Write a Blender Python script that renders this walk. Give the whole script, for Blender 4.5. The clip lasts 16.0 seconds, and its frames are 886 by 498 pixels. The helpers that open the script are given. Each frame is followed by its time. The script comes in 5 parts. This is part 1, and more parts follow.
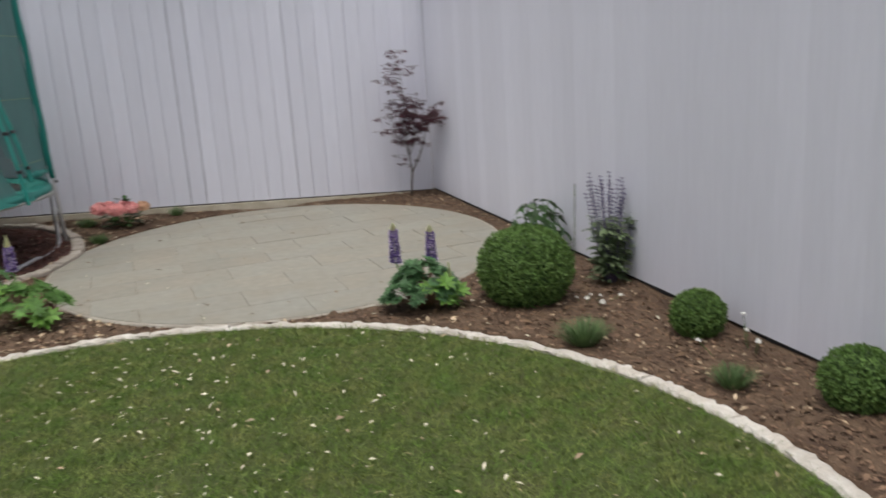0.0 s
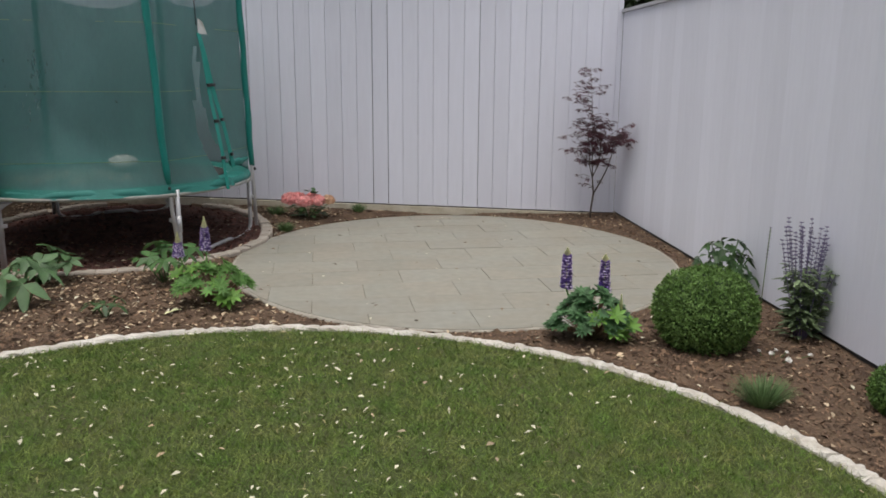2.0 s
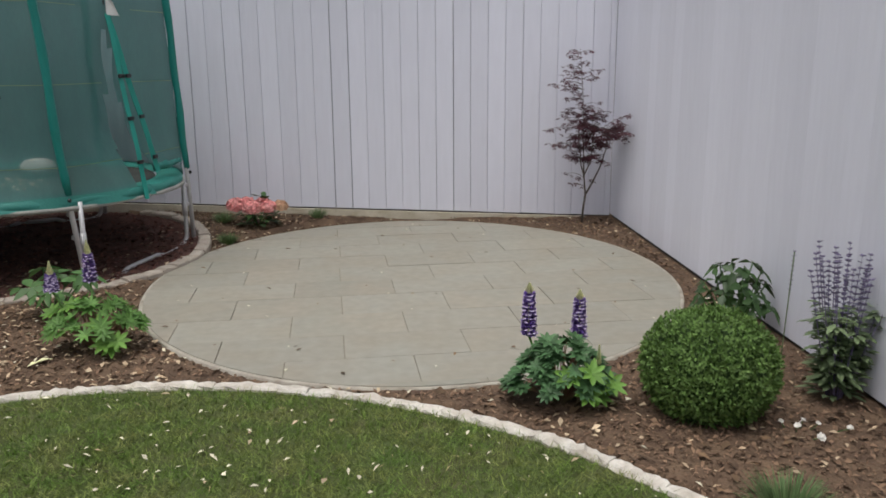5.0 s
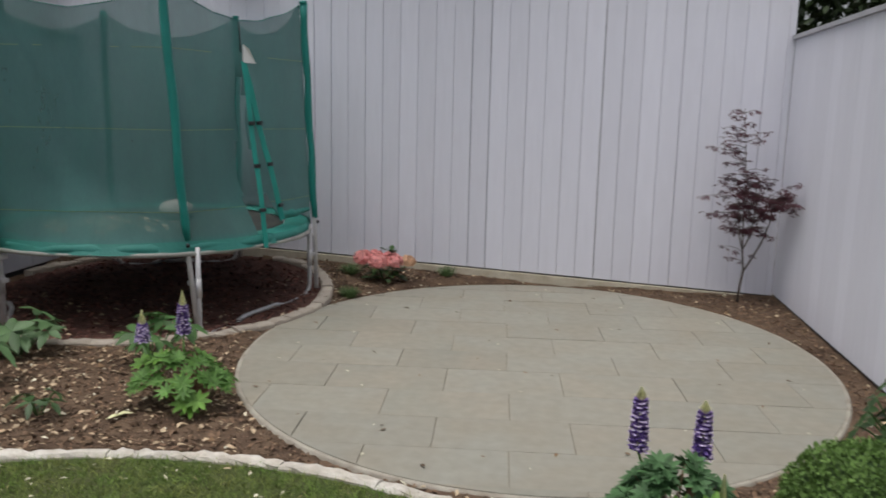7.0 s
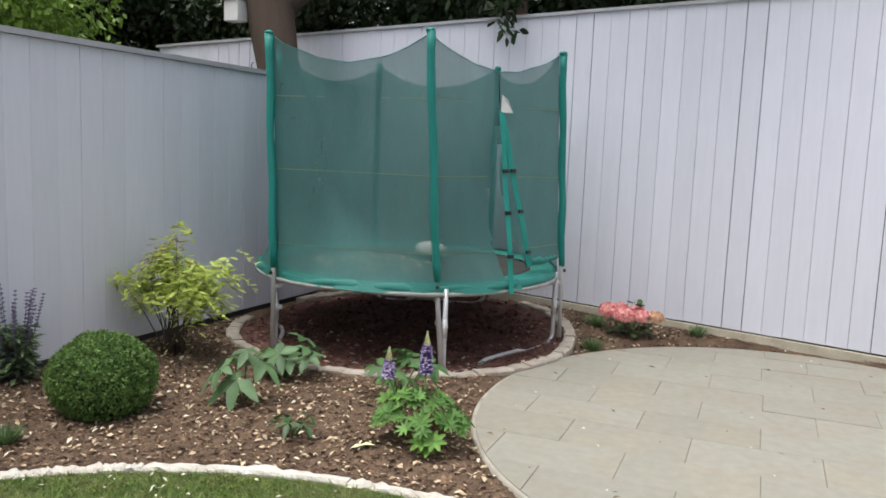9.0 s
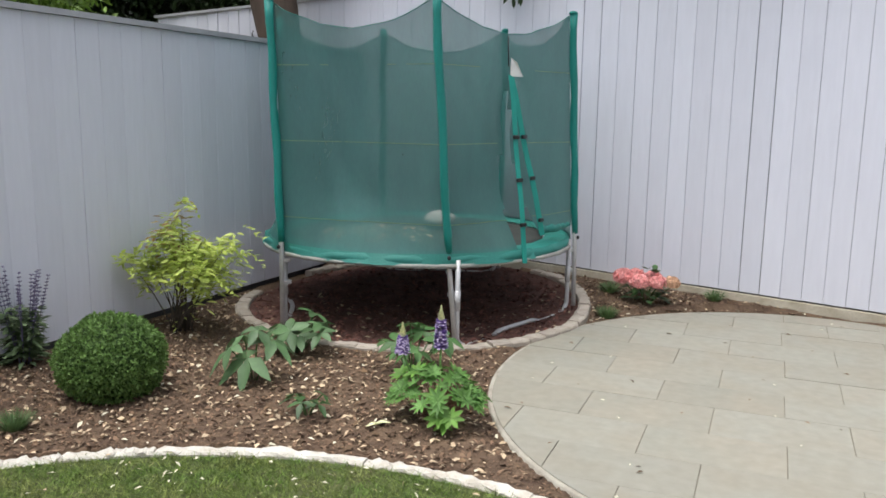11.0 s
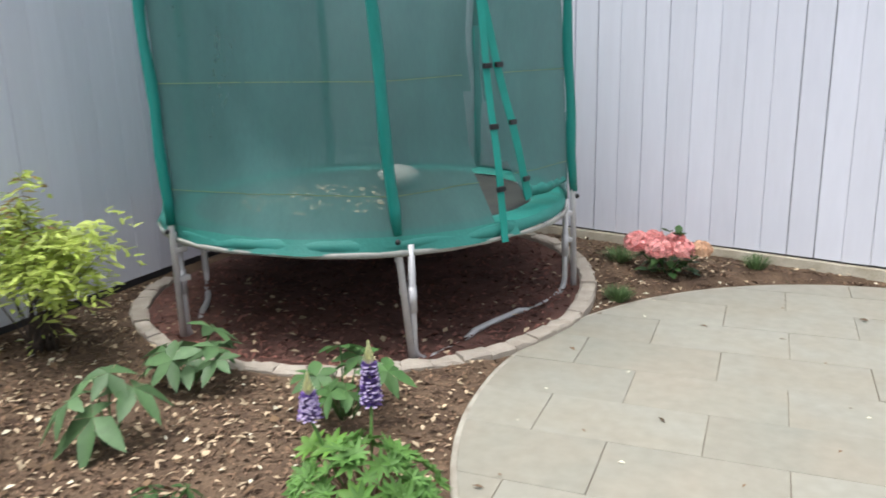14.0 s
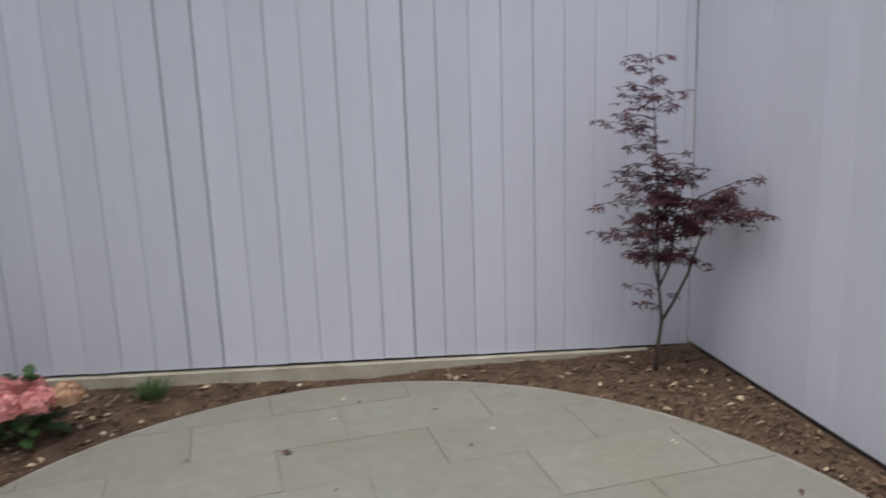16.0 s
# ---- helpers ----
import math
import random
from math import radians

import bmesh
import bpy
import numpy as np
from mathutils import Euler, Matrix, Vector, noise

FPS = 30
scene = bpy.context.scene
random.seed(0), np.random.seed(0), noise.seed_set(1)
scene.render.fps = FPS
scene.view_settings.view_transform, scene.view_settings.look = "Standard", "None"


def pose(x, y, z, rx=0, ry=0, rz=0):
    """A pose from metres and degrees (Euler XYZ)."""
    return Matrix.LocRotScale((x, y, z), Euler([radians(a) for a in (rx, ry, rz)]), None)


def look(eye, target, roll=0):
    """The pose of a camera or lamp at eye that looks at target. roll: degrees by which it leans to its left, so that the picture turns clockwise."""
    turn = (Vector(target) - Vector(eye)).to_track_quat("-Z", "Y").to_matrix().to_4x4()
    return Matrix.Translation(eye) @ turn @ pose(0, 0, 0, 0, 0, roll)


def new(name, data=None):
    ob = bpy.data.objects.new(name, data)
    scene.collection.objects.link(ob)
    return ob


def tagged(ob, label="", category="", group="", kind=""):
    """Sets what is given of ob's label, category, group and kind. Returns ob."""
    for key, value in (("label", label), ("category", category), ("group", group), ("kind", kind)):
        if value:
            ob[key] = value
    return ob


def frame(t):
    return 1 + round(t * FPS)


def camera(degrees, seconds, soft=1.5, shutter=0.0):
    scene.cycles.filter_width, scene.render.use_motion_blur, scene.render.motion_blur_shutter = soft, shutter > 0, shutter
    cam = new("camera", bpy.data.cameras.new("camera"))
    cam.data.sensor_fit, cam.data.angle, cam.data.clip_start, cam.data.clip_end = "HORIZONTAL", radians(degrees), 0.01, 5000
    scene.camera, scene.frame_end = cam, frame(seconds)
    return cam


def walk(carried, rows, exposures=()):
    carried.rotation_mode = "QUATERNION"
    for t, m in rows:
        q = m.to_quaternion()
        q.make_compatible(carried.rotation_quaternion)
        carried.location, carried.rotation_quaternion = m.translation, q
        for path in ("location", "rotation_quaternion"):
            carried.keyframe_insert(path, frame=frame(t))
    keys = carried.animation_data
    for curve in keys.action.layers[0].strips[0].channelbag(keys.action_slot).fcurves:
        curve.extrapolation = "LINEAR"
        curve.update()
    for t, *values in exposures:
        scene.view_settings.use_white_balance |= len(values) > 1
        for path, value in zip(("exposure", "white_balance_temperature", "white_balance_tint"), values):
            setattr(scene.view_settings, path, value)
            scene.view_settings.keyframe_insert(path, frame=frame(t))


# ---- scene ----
import functools

cam = camera(58.0, 16.0, soft=1.65, shutter=0.35)
PATH = [
    (0, (-0.387, -1.454, 1.553), (0.096, 0.43, 1.091), -3.7),
    (0.5, (-0.421, -1.457, 1.596), (-0.193, 0.487, 1.187), -0.9),
    (1, (-0.409, -1.47, 1.603), (-0.31, 0.49, 1.217), -0.4),
    (1.5, (-0.39, -1.452, 1.603), (-0.344, 0.508, 1.21), 0.1),
    (2, (-0.381, -1.33, 1.587), (-0.314, 0.623, 1.163), 0.4),
    (2.5, (-0.364, -1.162, 1.6), (-0.222, 0.792, 1.198), -0.9),
    (3, (-0.322, -0.998, 1.586), (-0.175, 0.949, 1.154), -1.8),
    (5.5, (0.22, -0.017, 1.579), (0.154, 1.929, 1.122), 1.1),
    (6, (0.348, 0.113, 1.596), (0.12, 2.053, 1.167), 2.2),
    (6.5, (0.373, 0.224, 1.588), (0.097, 2.163, 1.182), 2.2),
    (7, (0.336, 0.353, 1.602), (-0.035, 2.29, 1.265), 1.3),
    (7.5, (0.315, 0.398, 1.599), (-0.323, 2.264, 1.263), 1.3),
    (8, (0.316, 0.418, 1.63), (-0.531, 2.202, 1.316), 3.2),
    (8.5, (0.336, 0.405, 1.644), (-0.605, 2.158, 1.44), 2.5),
    (9, (0.337, 0.426, 1.638), (-0.621, 2.164, 1.39), 2.3),
    (9.5, (0.339, 0.432, 1.637), (-0.622, 2.164, 1.362), 2.0),
    (12, (0.121, 0.908, 1.674), (-0.862, 2.615, 1.325), -0.1),
    (12.5, (0.057, 1.23, 1.682), (-0.968, 2.91, 1.326), 0.5),
    (13, (-0.044, 1.53, 1.678), (-1.085, 3.18, 1.238), 1.2),
    (13.5, (-0.221, 1.843, 1.687), (-1.23, 3.506, 1.222), -0.4),
    (14, (-0.337, 2.125, 1.638), (-1.284, 3.811, 1.127), -1.5),
    (14.5, (-0.391, 2.509, 1.612), (-1.047, 4.333, 1.122), -0.2),
    (15, (-0.444, 2.897, 1.648), (-0.775, 4.782, 1.068), -0.6),
    (15.5, (-0.333, 3.34, 1.613), (-0.329, 5.284, 1.142), -2.8),
    (16, (-0.138, 3.727, 1.624), (0.159, 5.657, 1.195), -2.0),
]
walk(cam, [(t, look(eye, target, roll)) for t, eye, target, roll in PATH], exposures=((0.0, 0.18, 6500, 10), (6.0, 0.18, 6500, 10), (6.8, 0.09, 6500, 10), (7.6, 0.07, 6480, 10), (8.6, 0.73, 6430, 9), (9.2, 0.78, 6420, 9), (13.0, 0.92, 6300, 8), (14.5, 1.05, 6300, 8), (15.2, 0.36, 6350, 9), (16.0, -0.02, 6250, 10)))

# ---- light: a bright overcast sky ----
world = bpy.data.worlds.new("overcast_sky")
world.use_nodes = True
scene.world = world
wn, wl = world.node_tree.nodes, world.node_tree.links
sky = wn.new("ShaderNodeTexSky")
sky.sky_type, sky.sun_disc = "NISHITA", False
sky.sun_elevation, sky.sun_rotation = radians(76), radians(220)
sky.air_density, sky.dust_density = 1.0, 7.0
pale = wn.new("ShaderNodeHueSaturation")
pale.inputs["Saturation"].default_value = 0.35
wl.new(sky.outputs[0], pale.inputs["Color"])
wl.new(pale.outputs[0], wn["Background"].inputs["Color"])
wn["Background"].inputs["Strength"].default_value = 0.15

sun_data = bpy.data.lights.new("sun", "SUN")
sun_data.energy, sun_data.angle, sun_data.color = 0.4, radians(60), (1.0, 0.97, 0.93)
sun = new("sun", sun_data)
SUN_AZ, SUN_EL = radians(220), radians(76)
sun.matrix_world = look((math.sin(SUN_AZ) * math.cos(SUN_EL) * 30, math.cos(SUN_AZ) * math.cos(SUN_EL) * 30, math.sin(SUN_EL) * 30), (0, 0, 0))


# ---- materials ----
def mat(name, color, rough=0.7, vary=0.25, scale=8.0, grain=120.0, bump=0.2, metal=0.0, rand=0.0, island=0.0,
        tint=None, translucent=0.0, stretch=(1, 1, 1), spec=0.4):
    """A surface with colour variation at two scales, fine relief, and a shift of value per object or per island."""
    m = bpy.data.materials.new(name)
    m.use_nodes = True
    n, l = m.node_tree.nodes, m.node_tree.links
    b = n["Principled BSDF"]
    b.inputs["Metallic"].default_value = metal
    b.inputs["Specular IOR Level"].default_value = spec
    tc = n.new("ShaderNodeTexCoord")
    mp = n.new("ShaderNodeMapping")
    mp.inputs["Scale"].default_value = stretch
    geo = n.new("ShaderNodeNewGeometry")
    l.new(geo.outputs["Position"], mp.inputs["Vector"])
    big, fine = n.new("ShaderNodeTexNoise"), n.new("ShaderNodeTexNoise")
    big.inputs["Scale"].default_value, big.inputs["Detail"].default_value = scale, 5
    fine.inputs["Scale"].default_value, fine.inputs["Detail"].default_value = grain, 3
    for t in (big, fine):
        l.new(mp.outputs[0], t.inputs["Vector"])
    tint = tint or tuple(c * 0.55 for c in color)
    mix = n.new("ShaderNodeMix")
    mix.data_type = "RGBA"
    mix.inputs[6].default_value, mix.inputs[7].default_value = (*color, 1), (*tint, 1)
    ramp = n.new("ShaderNodeMapRange")
    ramp.inputs["From Min"].default_value, ramp.inputs["From Max"].default_value = 0.35, 0.7
    ramp.inputs["To Max"].default_value = min(1.0, vary * 2)
    l.new(big.outputs[0], ramp.inputs["Value"])
    l.new(ramp.outputs[0], mix.inputs[0])
    hsv = n.new("ShaderNodeHueSaturation")
    l.new(mix.outputs[2], hsv.inputs["Color"])
    value = n.new("ShaderNodeMath")
    value.operation = "MULTIPLY_ADD"
    value.inputs[1].default_value, value.inputs[2].default_value = vary, 1 - vary / 2
    l.new(fine.outputs[0], value.inputs[0])
    last = value
    if rand or island:
        src = n.new("ShaderNodeObjectInfo").outputs["Random"] if rand else geo.outputs["Random Per Island"]
        k = rand or island
        add = n.new("ShaderNodeMath")
        add.operation = "MULTIPLY_ADD"
        add.inputs[1].default_value, add.inputs[2].default_value = 2 * k, 1 - k
        l.new(src, add.inputs[0])
        mul = n.new("ShaderNodeMath")
        mul.operation = "MULTIPLY"
        l.new(value.outputs[0], mul.inputs[0])
        l.new(add.outputs[0], mul.inputs[1])
        last = mul
    l.new(last.outputs[0], hsv.inputs["Value"])
    l.new(hsv.outputs[0], b.inputs["Base Color"])
    b.inputs["Roughness"].default_value = rough
    if bump:
        bn = n.new("ShaderNodeBump")
        bn.inputs["Strength"].default_value, bn.inputs["Distance"].default_value = bump, 0.01
        l.new(fine.outputs[0], bn.inputs["Height"])
        l.new(bn.outputs[0], b.inputs["Normal"])
    if translucent:
        tr = n.new("ShaderNodeBsdfTranslucent")
        l.new(hsv.outputs[0], tr.inputs["Color"])
        ms = n.new("ShaderNodeMixShader")
        ms.inputs[0].default_value = translucent
        l.new(b.outputs[0], ms.inputs[1])
        l.new(tr.outputs[0], ms.inputs[2])
        l.new(ms.outputs[0], n["Material Output"].inputs["Surface"])
    return m


def woven(name, color, cover):
    """A fine mesh fabric: part of the light passes straight through the holes."""
    m = mat(name, color, 0.75, 0.22, 3.0, 60, 0.1, translucent=0.25, stretch=(1, 1, 0.3))
    n, l = m.node_tree.nodes, m.node_tree.links
    out = n["Material Output"]
    cloth = out.inputs["Surface"].links[0].from_socket
    hole = n.new("ShaderNodeBsdfTransparent")
    ms = n.new("ShaderNodeMixShader")
    ms.inputs[0].default_value = cover
    l.new(hole.outputs[0], ms.inputs[1])
    l.new(cloth, ms.inputs[2])
    l.new(ms.outputs[0], out.inputs["Surface"])
    return m


M_PAINT = mat("grey_painted_wood", (0.700, 0.708, 0.785), 0.55, 0.10, 1.6, 30, 0.25, rand=0.035, tint=(0.595, 0.60, 0.66), stretch=(1, 1, 0.12))
M_TRIM = mat("grey_trim_wood", (0.43, 0.43, 0.46), 0.6, 0.2, 3, 40, 0.25)
M_GAP = mat("dark_gap_wood", (0.06, 0.06, 0.065), 0.8, 0.3, 4, 60, 0.2)
M_FOOTING = mat("weathered_concrete_footing", (0.56, 0.52, 0.42), 0.85, 0.4, 7, 90, 0.4, tint=(0.36, 0.31, 0.22))
M_STONE = mat("bluestone_flag", (0.262, 0.256, 0.218), 0.66, 0.34, 2.2, 14, 0.18, rand=0.05, tint=(0.250, 0.224, 0.175))
M_STONE_WARM = mat("warm_bluestone_flag", (0.272, 0.248, 0.20), 0.66, 0.34, 2.2, 14, 0.18, rand=0.05, tint=(0.222, 0.228, 0.196))
M_RIMSET = mat("stone_dust_rim", (0.40, 0.375, 0.32), 0.9, 0.4, 9, 150, 0.4, tint=(0.22, 0.19, 0.15))
M_JOINT = mat("sandy_joint", (0.13, 0.10, 0.068), 0.9, 0.5, 3, 160, 0.4, tint=(0.24, 0.215, 0.17))
M_KERB = mat("pale_cast_kerb", (0.58, 0.555, 0.50), 0.85, 0.5, 12, 70, 0.5, rand=0.05, tint=(0.42, 0.38, 0.32))
M_RING = mat("pinkish_paver", (0.41, 0.365, 0.31), 0.85, 0.35, 9, 130, 0.5, rand=0.08, tint=(0.30, 0.26, 0.21))
M_MULCH = mat("bark_mulch_soil", (0.142, 0.094, 0.059), 0.95, 0.8, 7, 55, 1.0, tint=(0.070, 0.042, 0.027))
M_CHIP = mat("bark_chip", (0.18, 0.115, 0.072), 0.9, 0.4, 20, 200, 0.3, island=0.6, tint=(0.10, 0.062, 0.04))
M_PITSOIL = mat("red_brown_mulch_soil", (0.160, 0.078, 0.060), 0.95, 0.5, 5, 110, 1.0, tint=(0.07, 0.034, 0.027))
M_PITCHIP = mat("red_bark_chip", (0.205, 0.090, 0.068), 0.9, 0.4, 20, 200, 0.3, island=0.6, tint=(0.08, 0.036, 0.029))
M_PETAL = mat("fallen_petal", (0.50, 0.40, 0.27), 0.8, 0.3, 15, 90, 0.1, island=0.35, tint=(0.32, 0.21, 0.12))
M_PETAL_PALE = mat("pale_fallen_petal", (0.64, 0.61, 0.47), 0.8, 0.2, 15, 90, 0.1, island=0.2, tint=(0.60, 0.52, 0.36))
M_STRAW = mat("dry_straw", (0.30, 0.27, 0.12), 0.8, 0.3, 15, 90, 0.0, island=0.35)
M_DEADLEAF = mat("dry_leaf", (0.16, 0.10, 0.055), 0.85, 0.4, 15, 90, 0.2, island=0.5)
M_LAWN = mat("lawn_soil", (0.060, 0.086, 0.023), 0.95, 0.5, 3, 60, 0.8, tint=(0.080, 0.082, 0.032))
M_GRASS = mat("grass_blade", (0.112, 0.192, 0.032), 0.6, 0.6, 7.0, 30, 0.0, island=0.6, tint=(0.205, 0.232, 0.068), translucent=0.25)
M_TUFT = mat("ornamental_grass", (0.115, 0.19, 0.07), 0.6, 0.3, 8, 30, 0.0, island=0.35, translucent=0.2)
M_BOX = mat("boxwood_leaf", (0.135, 0.225, 0.062), 0.55, 0.4, 9, 40, 0.0, island=0.45, tint=(0.09, 0.165, 0.04), translucent=0.2, spec=0.2)
# dark green that paints the shade deep between the boxwood leaves
M_BOXCORE = mat("boxwood_inner_shade", (0.035, 0.072, 0.016), 0.9, 0.4, 20, 90, 0.5)
M_LUPLEAF = mat("lupin_leaf", (0.115, 0.245, 0.05), 0.55, 0.3, 10, 40, 0.0, island=0.3, tint=(0.08, 0.175, 0.045), translucent=0.25)
M_LUPLEAF_BLUE = mat("bluish_lupin_leaf", (0.072, 0.160, 0.060), 0.55, 0.3, 10, 40, 0.0, island=0.4, tint=(0.048, 0.11, 0.045), translucent=0.2)
M_LUPYOUNG = mat("bright_young_lupin_leaf", (0.17, 0.34, 0.06), 0.5, 0.3, 10, 40, 0.0, island=0.25, tint=(0.12, 0.25, 0.05), translucent=0.3)
M_LUPSTEM = mat("reddish_lupin_stem", (0.20, 0.09, 0.07), 0.6, 0.4, 12, 60, 0.0, tint=(0.12, 0.14, 0.05))
M_LUPBLUE = mat("violet_lupin_floret", (0.27, 0.17, 0.50), 0.6, 0.3, 30, 90, 0.0, island=0.4)
M_LUPWHITE = mat("pale_lupin_banner", (0.58, 0.48, 0.70), 0.6, 0.2, 30, 90, 0.0, island=0.2)
M_LUPTIP = mat("yellow_green_bud", (0.78, 0.78, 0.46), 0.6, 0.2, 30, 90, 0.0, island=0.2)
M_HYDPINK = mat("pink_hydrangea_petal", (0.82, 0.34, 0.33), 0.6, 0.25, 25, 90, 0.0, island=0.22, tint=(0.84, 0.46, 0.41), translucent=0.15)
M_HYDCREAM = mat("fading_hydrangea_petal", (0.70, 0.44, 0.28), 0.6, 0.25, 25, 90, 0.0, island=0.22, translucent=0.15)
M_DARKLEAF = mat("dark_green_leaf", (0.045, 0.10, 0.028), 0.45, 0.3, 12, 40, 0.0, island=0.35, translucent=0.15)
M_MIDLEAF = mat("mid_green_leaf", (0.075, 0.16, 0.045), 0.5, 0.3, 12, 40, 0.0, island=0.3, tint=(0.05, 0.115, 0.04), translucent=0.2)
M_HELLEAF = mat("hellebore_leaf", (0.10, 0.185, 0.075), 0.5, 0.3, 14, 50, 0.0, island=0.25, tint=(0.075, 0.13, 0.06), translucent=0.2)
M_NANDINA = mat("yellow_green_nandina_leaf", (0.52, 0.60, 0.15), 0.5, 0.3, 10, 40, 0.0, island=0.35, tint=(0.34, 0.45, 0.11), translucent=0.4)
M_NANDRED = mat("bronze_nandina_leaf", (0.36, 0.24, 0.09), 0.5, 0.3, 10, 40, 0.0, island=0.3, translucent=0.3)
M_MAPLE = mat("purple_maple_leaf", (0.085, 0.022, 0.034), 0.5, 0.3, 12, 40, 0.0, island=0.4, tint=(0.055, 0.018, 0.024), translucent=0.2)
M_BARK = mat("grey_brown_bark", (0.10, 0.08, 0.065), 0.9, 0.4, 14, 60, 0.6, stretch=(1, 1, 0.3))
M_TRUNK = mat("tree_trunk_bark", (0.090, 0.064, 0.048), 0.9, 0.4, 5, 40, 0.8, stretch=(1, 1, 0.25))
M_SALVIA = mat("dusky_violet_floret", (0.21, 0.18, 0.30), 0.7, 0.3, 30, 90, 0.0, island=0.35)
M_SALLEAF = mat("grey_green_sage_leaf", (0.17, 0.23, 0.115), 0.65, 0.3, 14, 50, 0.0, island=0.35, tint=(0.09, 0.135, 0.065), translucent=0.15)
M_WHITEFL = mat("white_petal", (0.78, 0.77, 0.72), 0.6, 0.1, 30, 90, 0.0, island=0.1)
M_TREELEAF = mat("tree_leaf", (0.023, 0.045, 0.011), 0.5, 0.35, 2, 20, 0.0, island=0.5, tint=(0.014, 0.028, 0.008), translucent=0.15)
M_BRIGHTLEAF = mat("sunlit_shrub_leaf", (0.20, 0.32, 0.05), 0.5, 0.35, 2, 20, 0.0, island=0.4, tint=(0.10, 0.18, 0.03), translucent=0.3)
M_STEEL = mat("galvanised_steel", (0.56, 0.56, 0.57), 0.45, 0.25, 12, 90, 0.1, metal=0.35, tint=(0.42, 0.41, 0.40))
M_FOAM = mat("green_pole_sleeve", (0.010, 0.205, 0.175), 0.5, 0.2, 5, 60, 0.15, tint=(0.008, 0.15, 0.12))
M_SKIRT = mat("teal_net_skirt", (0.022, 0.165, 0.140), 0.65, 0.3, 6, 60, 0.15, tint=(0.02, 0.14, 0.115))
M_PADTOP = mat("dirty_spring_pad", (0.015, 0.20, 0.165), 0.6, 0.35, 7, 60, 0.2, tint=(0.025, 0.12, 0.10))
M_PAD = mat("green_spring_pad", (0.015, 0.23, 0.185), 0.5, 0.3, 6, 60, 0.2, tint=(0.012, 0.14, 0.11))
M_PADEDGE = mat("worn_grey_pad_edge", (0.40, 0.40, 0.37), 0.7, 0.4, 9, 80, 0.2, tint=(0.22, 0.24, 0.22))
M_MAT = mat("black_jumping_mat", (0.028, 0.030, 0.030), 0.8, 0.4, 5, 90, 0.1, tint=(0.05, 0.055, 0.045))
M_NET = woven("teal_safety_net", (0.078, 0.212, 0.200), 0.70)
M_BAND = mat("yellowish_net_band", (0.15, 0.23, 0.12), 0.7, 0.3, 10, 60, 0.0)
M_STRAP = mat("green_webbing_strap", (0.010, 0.26, 0.21), 0.6, 0.15, 10, 90, 0.1)
M_CLIP = mat("black_plastic_clip", (0.012, 0.013, 0.014), 0.4, 0.2, 20, 90, 0.0)
M_CLOTH = mat("white_tag_cloth", (0.75, 0.75, 0.72), 0.8, 0.15, 20, 90, 0.0)
M_BALL = mat("grey_boulder", (0.52, 0.52, 0.48), 0.85, 0.35, 9, 60, 0.5, tint=(0.36, 0.37, 0.33))
M_SIGN = mat("white_box_paint", (0.72, 0.72, 0.70), 0.6, 0.1, 8, 60, 0.1)
M_GROUND = mat("bare_ground", (0.13, 0.11, 0.08), 0.95, 0.4, 0.4, 12, 0.4)
M_PIPE = mat("weathered_grey_tube", (0.40, 0.37, 0.34), 0.7, 0.35, 12, 90, 0.2, tint=(0.24, 0.20, 0.17))


# ---- building helpers ----
rng = np.random.default_rng(7)


def raw(name, verts, faces, material, parent=None, smooth=False, label=""):
    """A mesh object from arrays of corners and of faces with equal corner counts (or lists of any)."""
    me = bpy.data.meshes.new(name)
    if isinstance(faces, np.ndarray):
        k = faces.shape[1]
        me.vertices.add(len(verts))
        me.vertices.foreach_set("co", np.asarray(verts, dtype=np.float32).ravel())
        me.loops.add(faces.size)
        me.loops.foreach_set("vertex_index", faces.astype(np.int32).ravel())
        me.polygons.add(len(faces))
        me.polygons.foreach_set("loop_start", np.arange(len(faces), dtype=np.int32) * k)
        me.polygons.foreach_set("loop_total", np.full(len(faces), k, dtype=np.int32))
        me.update(calc_edges=True)
        me.validate()
    else:
        me.from_pydata([tuple(v) for v in verts], [], faces)
    me.materials.append(material)
    if smooth:
        me.polygons.foreach_set("use_smooth", [True] * len(me.polygons))
    ob = new(name, me)
    if parent:
        ob.parent = parent
    if label:
        ob["label"] = label
    return ob


def part(name, bm, material, parent=None, label="", smooth=False):
    """Links a bmesh as one mesh object, under a thing or a part where one is given."""
    me = bpy.data.meshes.new(name)
    bmesh.ops.recalc_face_normals(bm, faces=bm.faces)
    bm.to_mesh(me)
    bm.free()
    me.materials.append(material)
    if smooth:
        me.polygons.foreach_set("use_smooth", [True] * len(me.polygons))
    ob = new(name, me)
    if parent:
        ob.parent = parent
    if label:
        ob["label"] = label
    return ob


def root(name, x, y, z, label, category, group="", kind=""):
    ob = new(name)
    ob.location = (x, y, z)
    ob.empty_display_size = 0.1
    return tagged(ob, label, category, group, kind)


def box_bm(x0, y0, z0, x1, y1, z1, bevel=0.0):
    bm = bmesh.new()
    bmesh.ops.create_cube(bm, size=1)
    bmesh.ops.scale(bm, vec=(x1 - x0, y1 - y0, z1 - z0), verts=bm.verts)
    bmesh.ops.translate(bm, vec=((x0 + x1) / 2, (y0 + y1) / 2, (z0 + z1) / 2), verts=bm.verts)
    if bevel:
        bmesh.ops.bevel(bm, geom=bm.edges[:], offset=bevel, segments=1, affect="EDGES")
    return bm


